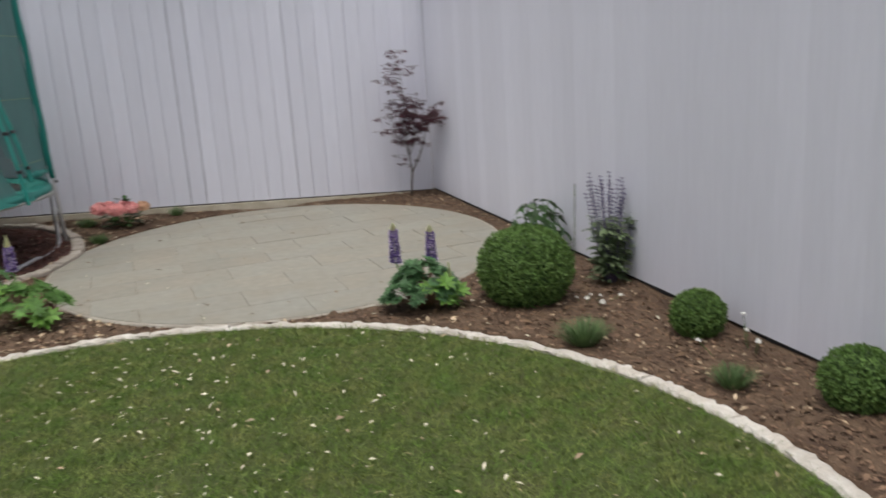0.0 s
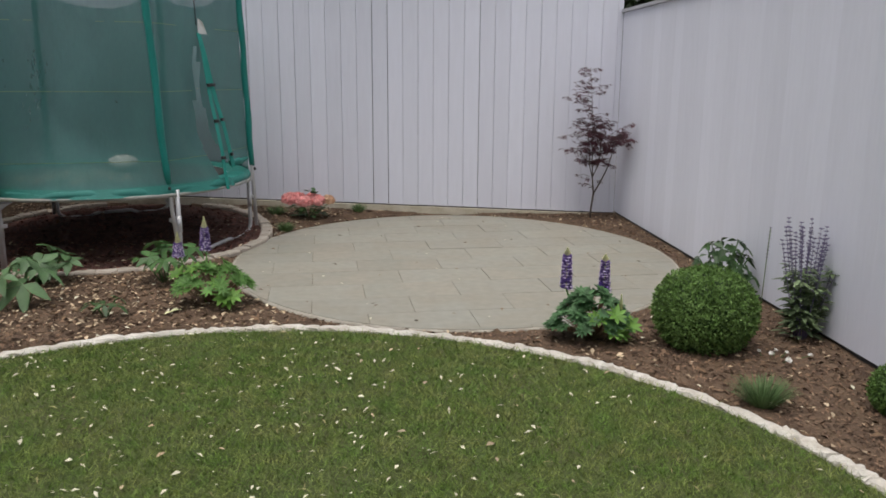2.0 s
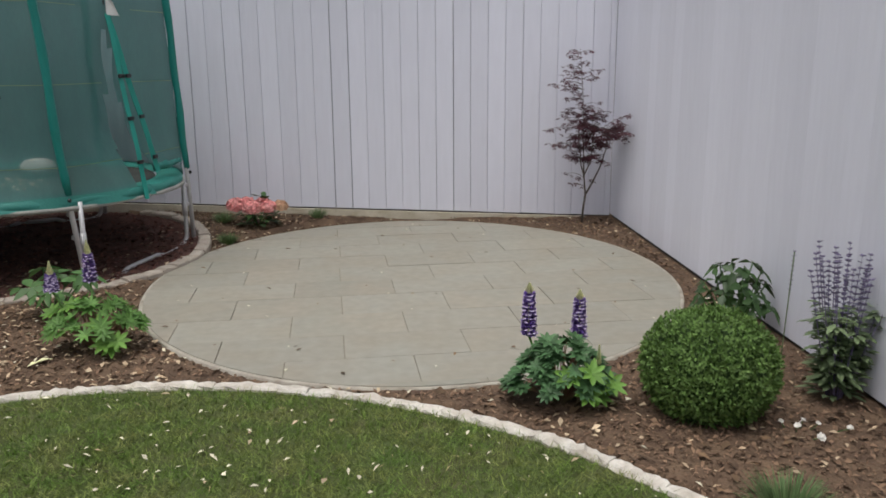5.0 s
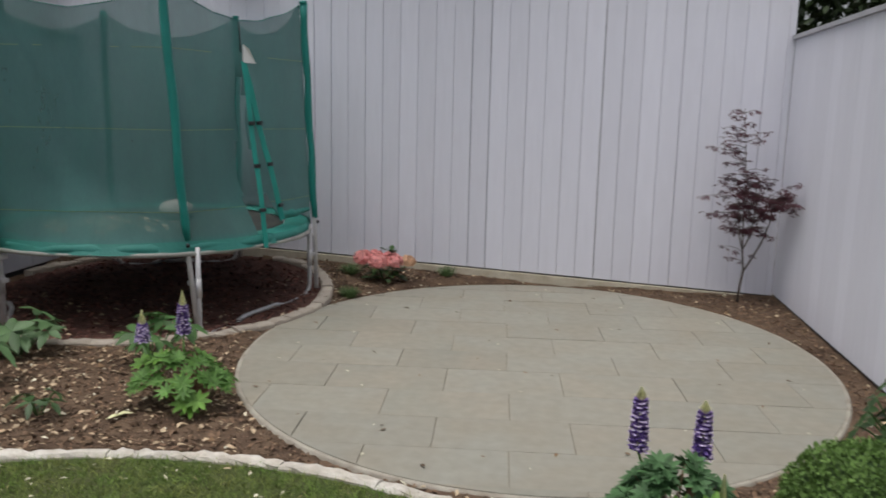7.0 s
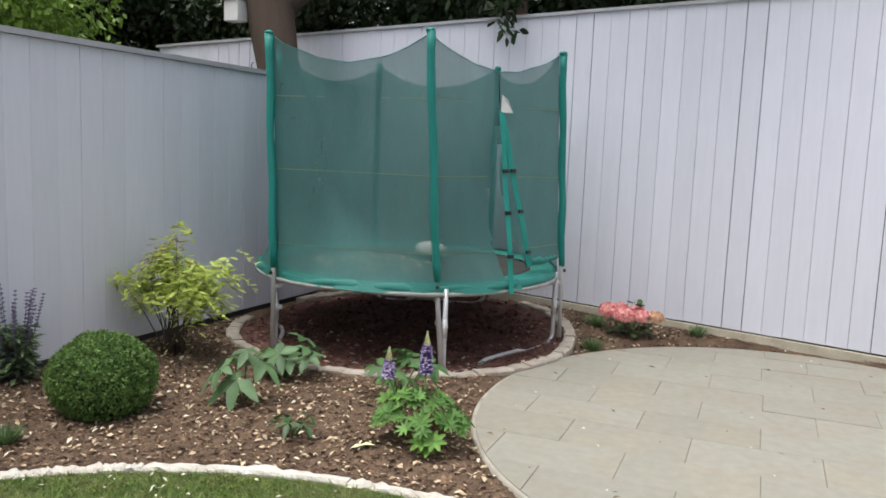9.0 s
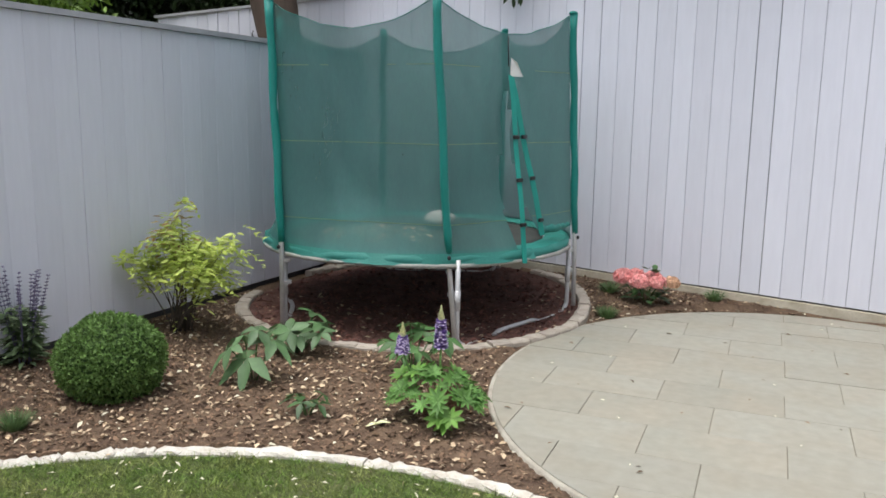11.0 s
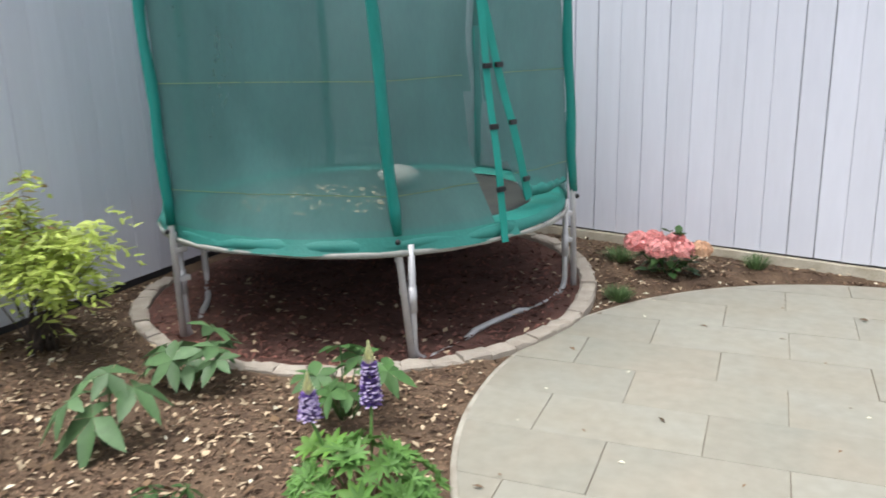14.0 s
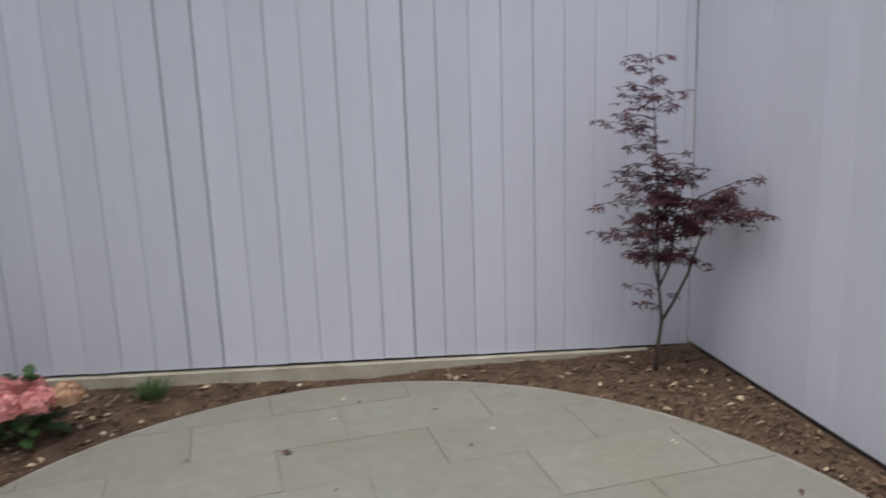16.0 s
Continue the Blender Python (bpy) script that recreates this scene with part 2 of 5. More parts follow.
def tube_arrays(points, radii, sides=8):
    """A swept tube along points, with a radius at each point, closed at its ends."""
    P = np.array(points, dtype=float)
    R = np.broadcast_to(np.array(radii, dtype=float), (len(P),))
    T = np.gradient(P, axis=0)
    T /= np.linalg.norm(T, axis=1, keepdims=True) + 1e-9
    ref = np.array([0.31, 0.17, 0.93]) if abs(T[0][2]) < 0.8 else np.array([0.95, 0.2, 0.1])
    verts = []
    for p, t, r in zip(P, T, R):
        a = np.cross(t, ref)
        a /= np.linalg.norm(a) + 1e-9
        b = np.cross(t, a)
        for k in range(sides):
            w = 2 * math.pi * k / sides
            verts.append(p + r * (math.cos(w) * a + math.sin(w) * b))
    faces = []
    for i in range(len(P) - 1):
        for k in range(sides):
            k2 = (k + 1) % sides
            faces.append([i * sides + k, i * sides + k2, (i + 1) * sides + k2, (i + 1) * sides + k])
    faces.append(list(range(sides))[::-1])
    faces.append([(len(P) - 1) * sides + k for k in range(sides)])
    return verts, faces


def tubes(name, paths, material, parent=None, sides=6, label=""):
    V, F = [], []
    for pts, rad in paths:
        v, f = tube_arrays(pts, rad, sides)
        F += [[i + len(V) for i in face] for face in f]
        V += v
    return raw(name, V, F, material, parent, True, label)


def leaf_arrays(pos, along, up, length, width, fold=0.12, droop=0.0):
    """Pointed, folded leaves: one for each row of pos, growing along, facing up."""
    pos, along, up = (np.asarray(a, dtype=float).reshape(-1, 3) for a in (pos, along, up))
    n = len(pos)
    L = np.broadcast_to(np.asarray(length, dtype=float), (n,))[:, None]
    W = np.broadcast_to(np.asarray(width, dtype=float), (n,))[:, None]
    along = along / (np.linalg.norm(along, axis=1, keepdims=True) + 1e-9)
    side = np.cross(along, np.broadcast_to(up, (n, 3)))
    side /= np.linalg.norm(side, axis=1, keepdims=True) + 1e-9
    nor = np.cross(side, along)
    z = np.array([0, 0, -1.0])
    base = pos
    mid = pos + along * L * 0.5 - nor * W * fold + z * L * droop * 0.25
    tip = pos + along * L + z * L * droop
    left = pos + along * L * 0.42 + side * W * 0.5 + nor * W * fold + z * L * droop * 0.2
    right = pos + along * L * 0.42 - side * W * 0.5 + nor * W * fold + z * L * droop * 0.2
    left2 = pos + along * L * 0.74 + side * W * 0.34 + nor * W * fold * 0.6 + z * L * droop * 0.6
    right2 = pos + along * L * 0.74 - side * W * 0.34 + nor * W * fold * 0.6 + z * L * droop * 0.6
    V = np.stack([base, left, right, mid, left2, right2, tip], axis=1).reshape(-1, 3)
    F = np.array([[0, 3, 1], [0, 2, 3], [1, 3, 4], [3, 2, 5], [4, 3, 6], [3, 5, 6]])
    F = (F[None] + 7 * np.arange(n)[:, None, None]).reshape(-1, 3)
    return V, F


def leaves(name, pos, along, up, length, width, material, parent=None, fold=0.12, droop=0.0, label=""):
    V, F = leaf_arrays(pos, along, up, length, width, fold, droop)
    return raw(name, V, F, material, parent, True, label)


def unit(n, r=rng):
    v = r.normal(size=(n, 3))
    return v / np.linalg.norm(v, axis=1, keepdims=True)


def flakes(name, pts, size, material, label, category, lift=0.006, tilt=0.5, slim=0.55, parent=None):
    """Small thin four-cornered flakes lying on the ground: chips, petals, fallen leaves."""
    n = len(pts)
    a = rng.uniform(0, 2 * math.pi, n)
    s = rng.uniform(size[0], size[1], n)
    w = s * rng.uniform(slim * 0.6, slim * 1.3, n)
    d = np.stack([np.cos(a), np.sin(a), rng.normal(0, tilt * 0.4, n)], 1)
    e = np.stack([-np.sin(a), np.cos(a), rng.normal(0, tilt * 0.4, n)], 1)
    c = np.asarray(pts) + np.array([0, 0, lift])
    b = np.zeros((n, 3))
    b[:, 2] = s * 0.12
    V = np.stack([c - d * s[:, None] / 2, c - e * w[:, None] / 2 + b, c + d * s[:, None] / 2, c + e * w[:, None] / 2 + b], 1).reshape(-1, 3)
    F = np.arange(4 * n).reshape(-1, 4)
    ob = raw(name, V, F, material, parent)
    return tagged(ob, label, category, kind="stuff")


# ---- plan ----
PATIO_X, PATIO_Y, PATIO_A, PATIO_B = -0.035, 5.67, 1.93, 2.145
LAWN_X, LAWN_Y, LAWN_R, KERB_W = -1.172, 0.845, 2.682, 0.080
PIT_X, PIT_Y, PIT_R, PIT_W = -3.36, 6.45, 1.43, 0.105
BACK_Y = 7.95


def right_x(y):
    """The face of the right fence."""
    return 1.955 + (7.95 - y) * 0.042


def left_x(y):
    """The face of the left fence."""
    return -4.745 - (y - 4.4) * 0.075


def footing_z(x):
    """The foot of the boards of the rear fence, which climbs away from the corner."""
    return 0.015 + min(5.0, max(0.0, 1.97 - x)) * 0.038


def pit_z(y):
    return 0.02 + max(0.0, y - 6.3) * 0.075


def bed_z(x, y):
    """The height of the mulch between the walls, the patio, the lawn and the pit."""
    z = -0.012 + 0.014 * noise.noise((x * 2.1, y * 2.1, 0.3)) + 0.008 * noise.noise((x * 9, y * 9, 4.0))
    k = min(1.0, max(0.0, (y - 6.9) / 1.0))
    z += k * k * (3 - 2 * k) * max(0.0, footing_z(x) - 0.088)
    patio = math.hypot((x - PATIO_X) / PATIO_A, (y - PATIO_Y) / PATIO_B)
    lawn = math.hypot(x - LAWN_X, y - LAWN_Y) / (LAWN_R + KERB_W)
    pit = math.hypot(x - PIT_X, y - PIT_Y)
    if patio < 1.05:
        z = -0.03 if patio < 1.0 else min(z, -0.006)
    if lawn < 1.0:
        z = -0.06
    if pit < PIT_R + PIT_W * 0.5:
        z = -0.06
    elif patio > 1.05 and lawn > 1.0:
        z += 0.02
    return z


# ---- ground and beds ----
G = np.array([[-300, -300, -0.15], [300, -300, -0.15], [300, 300, -0.15], [-300, 300, -0.15]], dtype=float)
tagged(raw("ground", G, np.array([[0, 1, 2, 3]]), M_GROUND), "bare earth stretching away beyond the fences", "ground", kind="structure")

xs, ys = np.arange(-5.45, 2.5, 0.045), np.arange(-8.0, 8.0, 0.045)
V = np.array([(x, y, bed_z(x, y)) for y in ys for x in xs])
nx, ny = len(xs), len(ys)
I = np.arange(nx * ny).reshape(ny, nx)
F = np.stack([I[:-1, :-1], I[:-1, 1:], I[1:, 1:], I[1:, :-1]], -1).reshape(-1, 4)
bed = tagged(raw("mulch_bed", V, F, M_MULCH, smooth=True), "brown bark mulch bed strewn with pale petals", "flower bed", kind="structure")


def in_bed(x, y, margin=0.0):
    if not (left_x(y) + 0.03 < x < right_x(y) - 0.02 and -1.5 < y < BACK_Y - 0.05):
        return False
    if math.hypot((x - PATIO_X) / (PATIO_A + margin), (y - PATIO_Y) / (PATIO_B + margin)) < 1.012:
        return False
    if math.hypot(x - LAWN_X, y - LAWN_Y) < LAWN_R + KERB_W + 0.01 + margin:
        return False
    return math.hypot(x - PIT_X, y - PIT_Y) > PIT_R + PIT_W + 0.01


def scatter_bed(n, x0, x1, y0, y1, keep=lambda x, y: True):
    out = []
    while len(out) < n:
        x, y = rng.uniform(x0, x1), rng.uniform(y0, y1)
        if in_bed(x, y) and keep(x, y):
            out.append((x, y, bed_z(x, y)))
    return np.array(out)


# ---- lawn ----
ring = 96
V = [(LAWN_X, LAWN_Y, 0.0)]
F = []
for j, r in enumerate(np.linspace(0.25, LAWN_R + 0.01, 12)):
    for k in range(ring):
        a = 2 * math.pi * k / ring
        x, y = LAWN_X + r * math.cos(a), LAWN_Y + r * math.sin(a)
        V.append((x, y, 0.006 * noise.noise((x * 2, y * 2, 0))))
for k in range(ring):
    F.append([0, 1 + k, 1 + (k + 1) % ring])
for j in range(11):
    for k in range(ring):
        a, b = 1 + j * ring, 1 + (j + 1) * ring
        F.append([a + k, b + k, b + (k + 1) % ring, a + (k + 1) % ring])
lawn = tagged(raw("lawn", V, F, M_LAWN, smooth=True), "round mown lawn scattered with fallen petals", "lawn", kind="structure")

N = 300000
rr, aa = LAWN_R * np.sqrt(rng.uniform(0, 1, N)), rng.uniform(0, 2 * math.pi, N)
bx, by = LAWN_X + rr * np.cos(aa), LAWN_Y + rr * np.sin(aa)
keep = by > -3.0
bx, by = bx[keep], by[keep]
n = len(bx)
h, turn = rng.uniform(0.010, 0.040, n), rng.uniform(0, 2 * math.pi, n)
w = rng.uniform(0.0014, 0.0038, n)
lean = rng.normal(0, 0.030, (n, 2))
p = np.stack([bx, by, np.full(n, -0.004)], 1)
s = np.stack([np.cos(turn) * w, np.sin(turn) * w, np.zeros(n)], 1)
tip = p + np.stack([lean[:, 0], lean[:, 1], h], 1)
V = np.stack([p - s, p + s, tip], 1).reshape(-1, 3)
tagged(raw("grass", V, np.arange(3 * n).reshape(-1, 3), M_GRASS), "short green grass blades covering the lawn", "grass", kind="stuff")

pts = []
while len(pts) < 930:
    r, a = LAWN_R * math.sqrt(rng.uniform()), rng.uniform(0, 2 * math.pi)
    x, y = LAWN_X + r * math.cos(a), LAWN_Y + r * math.sin(a)
    if y > -0.8 and rng.uniform() < 1.0 - 0.75 * min(1, max(0, (x + 1.2) / 2.2)):
        pts.append((x, y, 0.014))
flakes("lawn_petals", np.array(pts), (0.014, 0.042), M_PETAL_PALE, "cream petals fallen on the grass", "petals", lift=0.008, tilt=0.7, slim=0.42)
pts = np.array([(LAWN_X + r * math.cos(a), LAWN_Y + r * math.sin(a), 0.014) for r, a in zip(LAWN_R * np.sqrt(rng.uniform(0, 1, 90)), rng.uniform(0, 2 * math.pi, 90))])
flakes("lawn_dry_leaves", pts, (0.02, 0.05), M_PETAL, "tan dried petals lying on the grass", "petals", lift=0.008)


pts = np.array([(LAWN_X + r * math.cos(a), LAWN_Y + r * math.sin(a), 0.016) for r, a in zip(LAWN_R * np.sqrt(rng.uniform(0, 1, 900)), rng.uniform(0, 2 * math.pi, 900))])
flakes("straw_bits", pts, (0.02, 0.06), M_STRAW, "dry straw bits among the grass", "straw", lift=0.006, tilt=0.3, slim=0.10)

# ---- fences ----
def board(name, parent, a, b, z0a, z0b, z1a, z1b, thick, out, material, chamfer=0.004):
    """One upright board between plan points a and b; its back lies against the frame, out points to its face."""
    c = chamfer
    d = (Vector(b) - Vector(a)).normalized()
    A, B = Vector(a), Vector(b)
    o = Vector(out)
    rim = [A, A + o * (thick - c), A + d * c + o * thick, B - d * c + o * thick, B + o * (thick - c), B]
    L = (B - A).length
    V = []
    for lo in (True, False):
        for q in rim:
            k = max(0, min(1, (q - A).dot(d) / L))
            z = (z0a + (z0b - z0a) * k) if lo else (z1a + (z1b - z1a) * k)
            V.append((q.x, q.y, z))
    n = len(rim)
    F = [[i, (i + 1) % n, n + (i + 1) % n, n + i] for i in range(n)] + [list(range(n))[::-1], list(range(n, 2 * n))]
    return raw(name, V, F, material, parent)


def slab(name, corners, z0, z1, material, parent=None):
    """A straight prism on plan corners; z0 and z1 are numbers or one per corner."""
    n = len(corners)
    lo = z0 if hasattr(z0, "__len__") else [z0] * n
    hi = z1 if hasattr(z1, "__len__") else [z1] * n
    V = [(x, y, z) for (x, y), z in zip(corners, lo)] + [(x, y, z) for (x, y), z in zip(corners, hi)]
    F = [[i, (i + 1) % n, n + (i + 1) % n, n + i] for i in range(n)] + [list(range(n))[::-1], list(range(n, 2 * n))]
    return raw(name, V, F, material, parent)


def back_top(x):
    return 3.053 + x * 0.030


wall_back = root("wall_north", 0, 0, 0, "tall fence of pale grey painted upright boards", "fence", kind="structure")
slab("backing", [(-8.2, BACK_Y + 0.022), (1.955, BACK_Y + 0.022), (1.955, BACK_Y + 0.10), (-8.2, BACK_Y + 0.10)], -0.1, [back_top(-8.2) - 0.02, back_top(1.95) - 0.02] + [back_top(1.95) - 0.02, back_top(-8.2) - 0.02], M_GAP, wall_back)
for x0, x1 in ((-8.2, -3.03), (-3.03, 1.955)):
    slab("footing", [(x0, BACK_Y - 0.035), (x1, BACK_Y - 0.035), (x1, BACK_Y + 0.02), (x0, BACK_Y + 0.02)], -0.12, [footing_z(x0) - 0.016, footing_z(x1) - 0.016, footing_z(x1) - 0.016, footing_z(x0) - 0.016], M_FOOTING, wall_back)
slab("cap_rail", [(-8.2, BACK_Y - 0.03), (1.99, BACK_Y - 0.03), (1.99, BACK_Y + 0.11), (-8.2, BACK_Y + 0.11)], [back_top(-8.2), back_top(1.99)] + [back_top(1.99), back_top(-8.2)], [back_top(-8.2) + 0.03, back_top(1.99) + 0.03] + [back_top(1.99) + 0.03, back_top(-8.2) + 0.03], M_TRIM, wall_back)
x = -0.012 - 0.1735 * 47
while x < 1.95:
    x1 = min(x + 0.1735, 1.955)
    g = rng.choice([0.0010, 0.0018, 0.0030, 0.0052])
    if x1 - x > 0.03:
        board("plank", wall_back, (x + g, BACK_Y + 0.022), (x1 - 0.0008, BACK_Y + 0.022), footing_z(x) + rng.uniform(-0.004, 0.004), footing_z(x1), back_top(x), back_top(x1), 0.022 + rng.uniform(-0.001, 0.0015), (0, -1), M_PAINT)
    x += 0.1735

wall_right = root("wall_east", 0, 0, 0, "long fence of pale grey painted boards with a dark gap below", "fence", kind="structure")
ex = lambda y, o: (right_x(y) + o, y)
slab("backing", [ex(-8.0, 0.022), ex(7.93, 0.022), ex(7.93, 0.10), ex(-8.0, 0.10)], -0.12, 2.27, M_GAP, wall_right)
slab("cap_rail", [ex(-8.0, -0.03), ex(7.94, -0.03), ex(7.94, 0.12), ex(-8.0, 0.12)], 2.292, 2.325, M_TRIM, wall_right)
slab("plain_boarding", [ex(-8.0, 0.0), ex(-2.21, 0.0), ex(-2.21, 0.021), ex(-8.0, 0.021)], 0.06, 2.29, M_PAINT, wall_right)
y = -2.2
while y < 7.9:
    y1 = min(y + 0.197, 7.945)
    board("plank", wall_right, ex(y + 0.0001, 0.022), ex(y1 - 0.0001, 0.022), 0.030 + 0.001 * y, 0.030 + 0.001 * y1, 2.29, 2.29, 0.0225 + rng.uniform(-0.0003, 0.0003), (-1, 0), M_PAINT, 0.0008)
    y += 0.197

wall_left = root("wall_west", 0, 0, 0, "fence of pale grey painted boards with a narrow cap rail", "fence", kind="structure")
wx = lambda y, o: (left_x(y) - o, y)
slab("backing", [wx(7.94, 0.022), wx(-8.0, 0.022), wx(-8.0, 0.10), wx(7.94, 0.10)], -0.12, 2.25, M_GAP, wall_left)
slab("cap_rail", [wx(7.945, -0.035), wx(-8.0, -0.035), wx(-8.0, 0.13), wx(7.945, 0.13)], 2.265, 2.305, M_TRIM, wall_left)
slab("plain_boarding", [wx(-2.21, 0.0), wx(-8.0, 0.0), wx(-8.0, 0.021), wx(-2.21, 0.021)], 0.04, 2.262, M_PAINT, wall_left)
y = -2.2
while y < 7.9:
    y1 = min(y + 0.2, 7.945)
    g = rng.choice([0.0005, 0.0014, 0.0028])
    board("plank", wall_left, wx(y + g, 0.022), wx(y1 - 0.0004, 0.022), 0.065, 0.065, 2.262, 2.262, 0.022 + rng.uniform(-0.0006, 0.0006), (1, 0), M_PAINT, 0.0025)
    y += 0.2

wall_south = root("wall_south", 0, 0, 0, "plain grey painted wall closing the garden", "wall", kind="structure")
slab("board_face", [(-5.4, -3.35), (2.6, -3.35), (2.6, -8.02), (-5.4, -8.02)], -0.12, 2.3, M_PAINT, wall_south)


# ---- kerbs ----
def kerb_stone(name, parent, cx, cy, r0, r1, a0, a1, z0, z1, material, rough, seg=3, zf=None):
    """One curved kerb stone with worn, slightly uneven edges."""
    V, F = [], []
    for i in range(seg + 1):
        a = a0 + (a1 - a0) * i / seg
        j = lambda s: rng.normal(0, s)
        c = 0.012
        end = 0.0025 if i in (0, seg) else 0.0
        lift = zf(cy + (r0 + r1) / 2 * math.sin(a)) if zf else 0.0
        for r, z in ((r0, z0), (r0 + j(rough) * 0.6, z1 - c - end), (r0 + c + j(rough), z1 - end + j(rough) * 0.6),
                     (r1 - c + j(rough), z1 - end + j(rough) * 0.6), (r1 + j(rough) * 0.6, z1 - c - end), (r1, z0)):
            V.append((cx + r * math.cos(a), cy + r * math.sin(a), z + lift))
    for i in range(seg):
        for k in range(5):
            p = i * 6 + k
            F.append([p, p + 1, p + 7, p + 6])
    F.append([0, 1, 2, 3, 4, 5][::-1])
    F.append([seg * 6 + k for k in range(6)])
    return raw(name, V, F, material, parent)


lawn_kerb = root("lawn_edging", 0, 0, 0, "curved edging of pale weathered stone round the lawn", "kerb", kind="structure")
a = radians(-180)
while a < radians(179):
    step = rng.uniform(0.18, 0.60) / LAWN_R
    kerb_stone("kerb_stone", lawn_kerb, LAWN_X, LAWN_Y, LAWN_R, LAWN_R + KERB_W, a, a + step - 0.0007, -0.10, 0.020 + rng.normal(0, 0.003), M_KERB, 0.0075, seg=12)
    a += step

pit_kerb = root("pit_edging", 0, 0, 0, "ring of weathered pinkish paving blocks round the pit", "kerb", kind="structure")
k, count = 0, 58
for k in range(count):
    a0, a1 = 2 * math.pi * k / count, 2 * math.pi * (k + 1) / count
    ym = PIT_Y + (PIT_R + PIT_W / 2) * math.sin((a0 + a1) / 2)
    xm = PIT_X + (PIT_R + PIT_W / 2) * math.cos((a0 + a1) / 2)
    if ym > BACK_Y - 0.10 or xm < left_x(ym) + 0.10:
        continue
    kerb_stone("paving_block", pit_kerb, PIT_X, PIT_Y, PIT_R, PIT_R + PIT_W + rng.uniform(-0.006, 0.006), a0 + 0.0012, a1 - 0.0012, -0.10, 0.03 + rng.normal(0, 0.004), M_RING, 0.006, seg=3, zf=lambda yy: pit_z(yy) - 0.02)

# ---- the mulched pit under the trampoline ----
V, F = [(PIT_X, PIT_Y, pit_z(PIT_Y) - 0.03)], []
for j, r in enumerate(np.linspace(0.08, PIT_R + 0.02, 20)):
    for k in range(ring):
        a = 2 * math.pi * k / ring
        x, y = PIT_X + r * math.cos(a), PIT_Y + r * math.sin(a)
        V.append((x, y, pit_z(y) - 0.03 + 0.012 * noise.noise((x * 6, y * 6, 2)) + 0.01 * noise.noise((x * 17, y * 17, 5))))
for k in range(ring):
    F.append([0, 1 + k, 1 + (k + 1) % ring])
for j in range(19):
    for k in range(ring):
        a, b = 1 + j * ring, 1 + (j + 1) * ring
        F.append([a + k, b + k, b + (k + 1) % ring, a + (k + 1) % ring])
tagged(raw("pit_mulch", V, F, M_PITSOIL, smooth=True), "dark red-brown mulch filling the trampoline pit", "mulch", kind="structure")


def scatter_pit(n, r1):
    r, a = r1 * np.sqrt(rng.uniform(0, 1, n)), rng.uniform(0, 2 * math.pi, n)
    x, y = PIT_X + r * np.cos(a), PIT_Y + r * np.sin(a)
    return np.stack([x, y, np.array([pit_z(v) for v in y]) - 0.022], 1)


flakes("pit_chips", scatter_pit(4200, PIT_R - 0.02), (0.02, 0.06), M_PITCHIP, "red-brown bark chips in the pit", "bark chips", tilt=0.8, slim=0.4)
pts = scatter_pit(500, PIT_R - 0.03)
pts = pts[(pts[:, 1] < PIT_Y - 0.2) | (pts[:, 0] > PIT_X + 0.9)][:150]
flakes("pit_petals", pts, (0.02, 0.06), M_PETAL, "dried petals blown into the pit", "petals", lift=0.012)

# ---- mulch chips and petals of the beds ----
flakes("bark_chips", scatter_bed(19500, -4.9, 2.3, 0.0, 7.9), (0.010, 0.045), M_CHIP, "brown bark chips covering the beds", "bark chips", tilt=0.9, slim=0.45)
flakes("bark_shreds", scatter_bed(34000, -4.9, 2.3, 0.0, 7.9), (0.005, 0.024), M_CHIP, "fine bark shreds covering the beds", "bark chips", tilt=0.9, slim=0.4)
near_left = lambda x, y: rng.uniform() < (1.0 if x < -1.2 else 0.28)
flakes("bed_petals", scatter_bed(2500, -4.9, 2.1, 1.0, 7.9, near_left), (0.012, 0.050), M_PETAL, "dried cream petals on the mulch", "petals", lift=0.012, tilt=0.7)
flakes("pale_bed_petals", scatter_bed(260, -4.9, 2.1, 1.0, 7.9, near_left), (0.016, 0.05), M_PETAL_PALE, "pale petals on the mulch", "petals", lift=0.014, tilt=0.7)
flakes("dry_leaves", scatter_bed(350, -4.9, 2.1, 1.0, 7.9), (0.02, 0.07), M_DEADLEAF, "dry brown leaf scraps on the mulch", "leaf litter", lift=0.012, tilt=0.7)


# ---- trampoline ----
TR_X, TR_Y, TR_R, RIM_Z = -3.315, 6.42, 1.30, 0.655
POLE_DEG = (-109.5, -49.0, 21.0, 83.0, 137.0, 190.0)
# each pole leans a little: its bearing and distance from the centre at the foot, the pad and the top
POLES = (((-109.5, 1.34), (-109.5, 1.34), (-112.1, 1.371)), ((-46.9, 1.34), (-49.0, 1.27), (-54.3, 1.333)),
         ((18.5, 1.36), (21.5, 1.345), (14.2, 1.266)), ((83.0, 1.33),) * 3, ((137.0, 1.33),) * 3, ((190.0, 1.33),) * 3)
trampoline = root("trampoline", TR_X, TR_Y, 0, "round garden trampoline with a teal safety net over mulch", "trampoline")


def tr(r, deg, z):
    return Vector((r * math.cos(radians(deg)), r * math.sin(radians(deg)), z))


def pole_at(i, z):
    """A point on the axis of pole i at height z."""
    foot, pad, top = (tr(r, d, 0) for d, r in POLES[i])
    p = foot.lerp(pad, z / 0.67) if z < 0.67 else pad.lerp(top, (z - 0.67) / 1.78)
    return Vector((p.x, p.y, z))


def floor_at(deg, r=TR_R):
    return pit_z(TR_Y + r * math.sin(radians(deg))) - 0.02


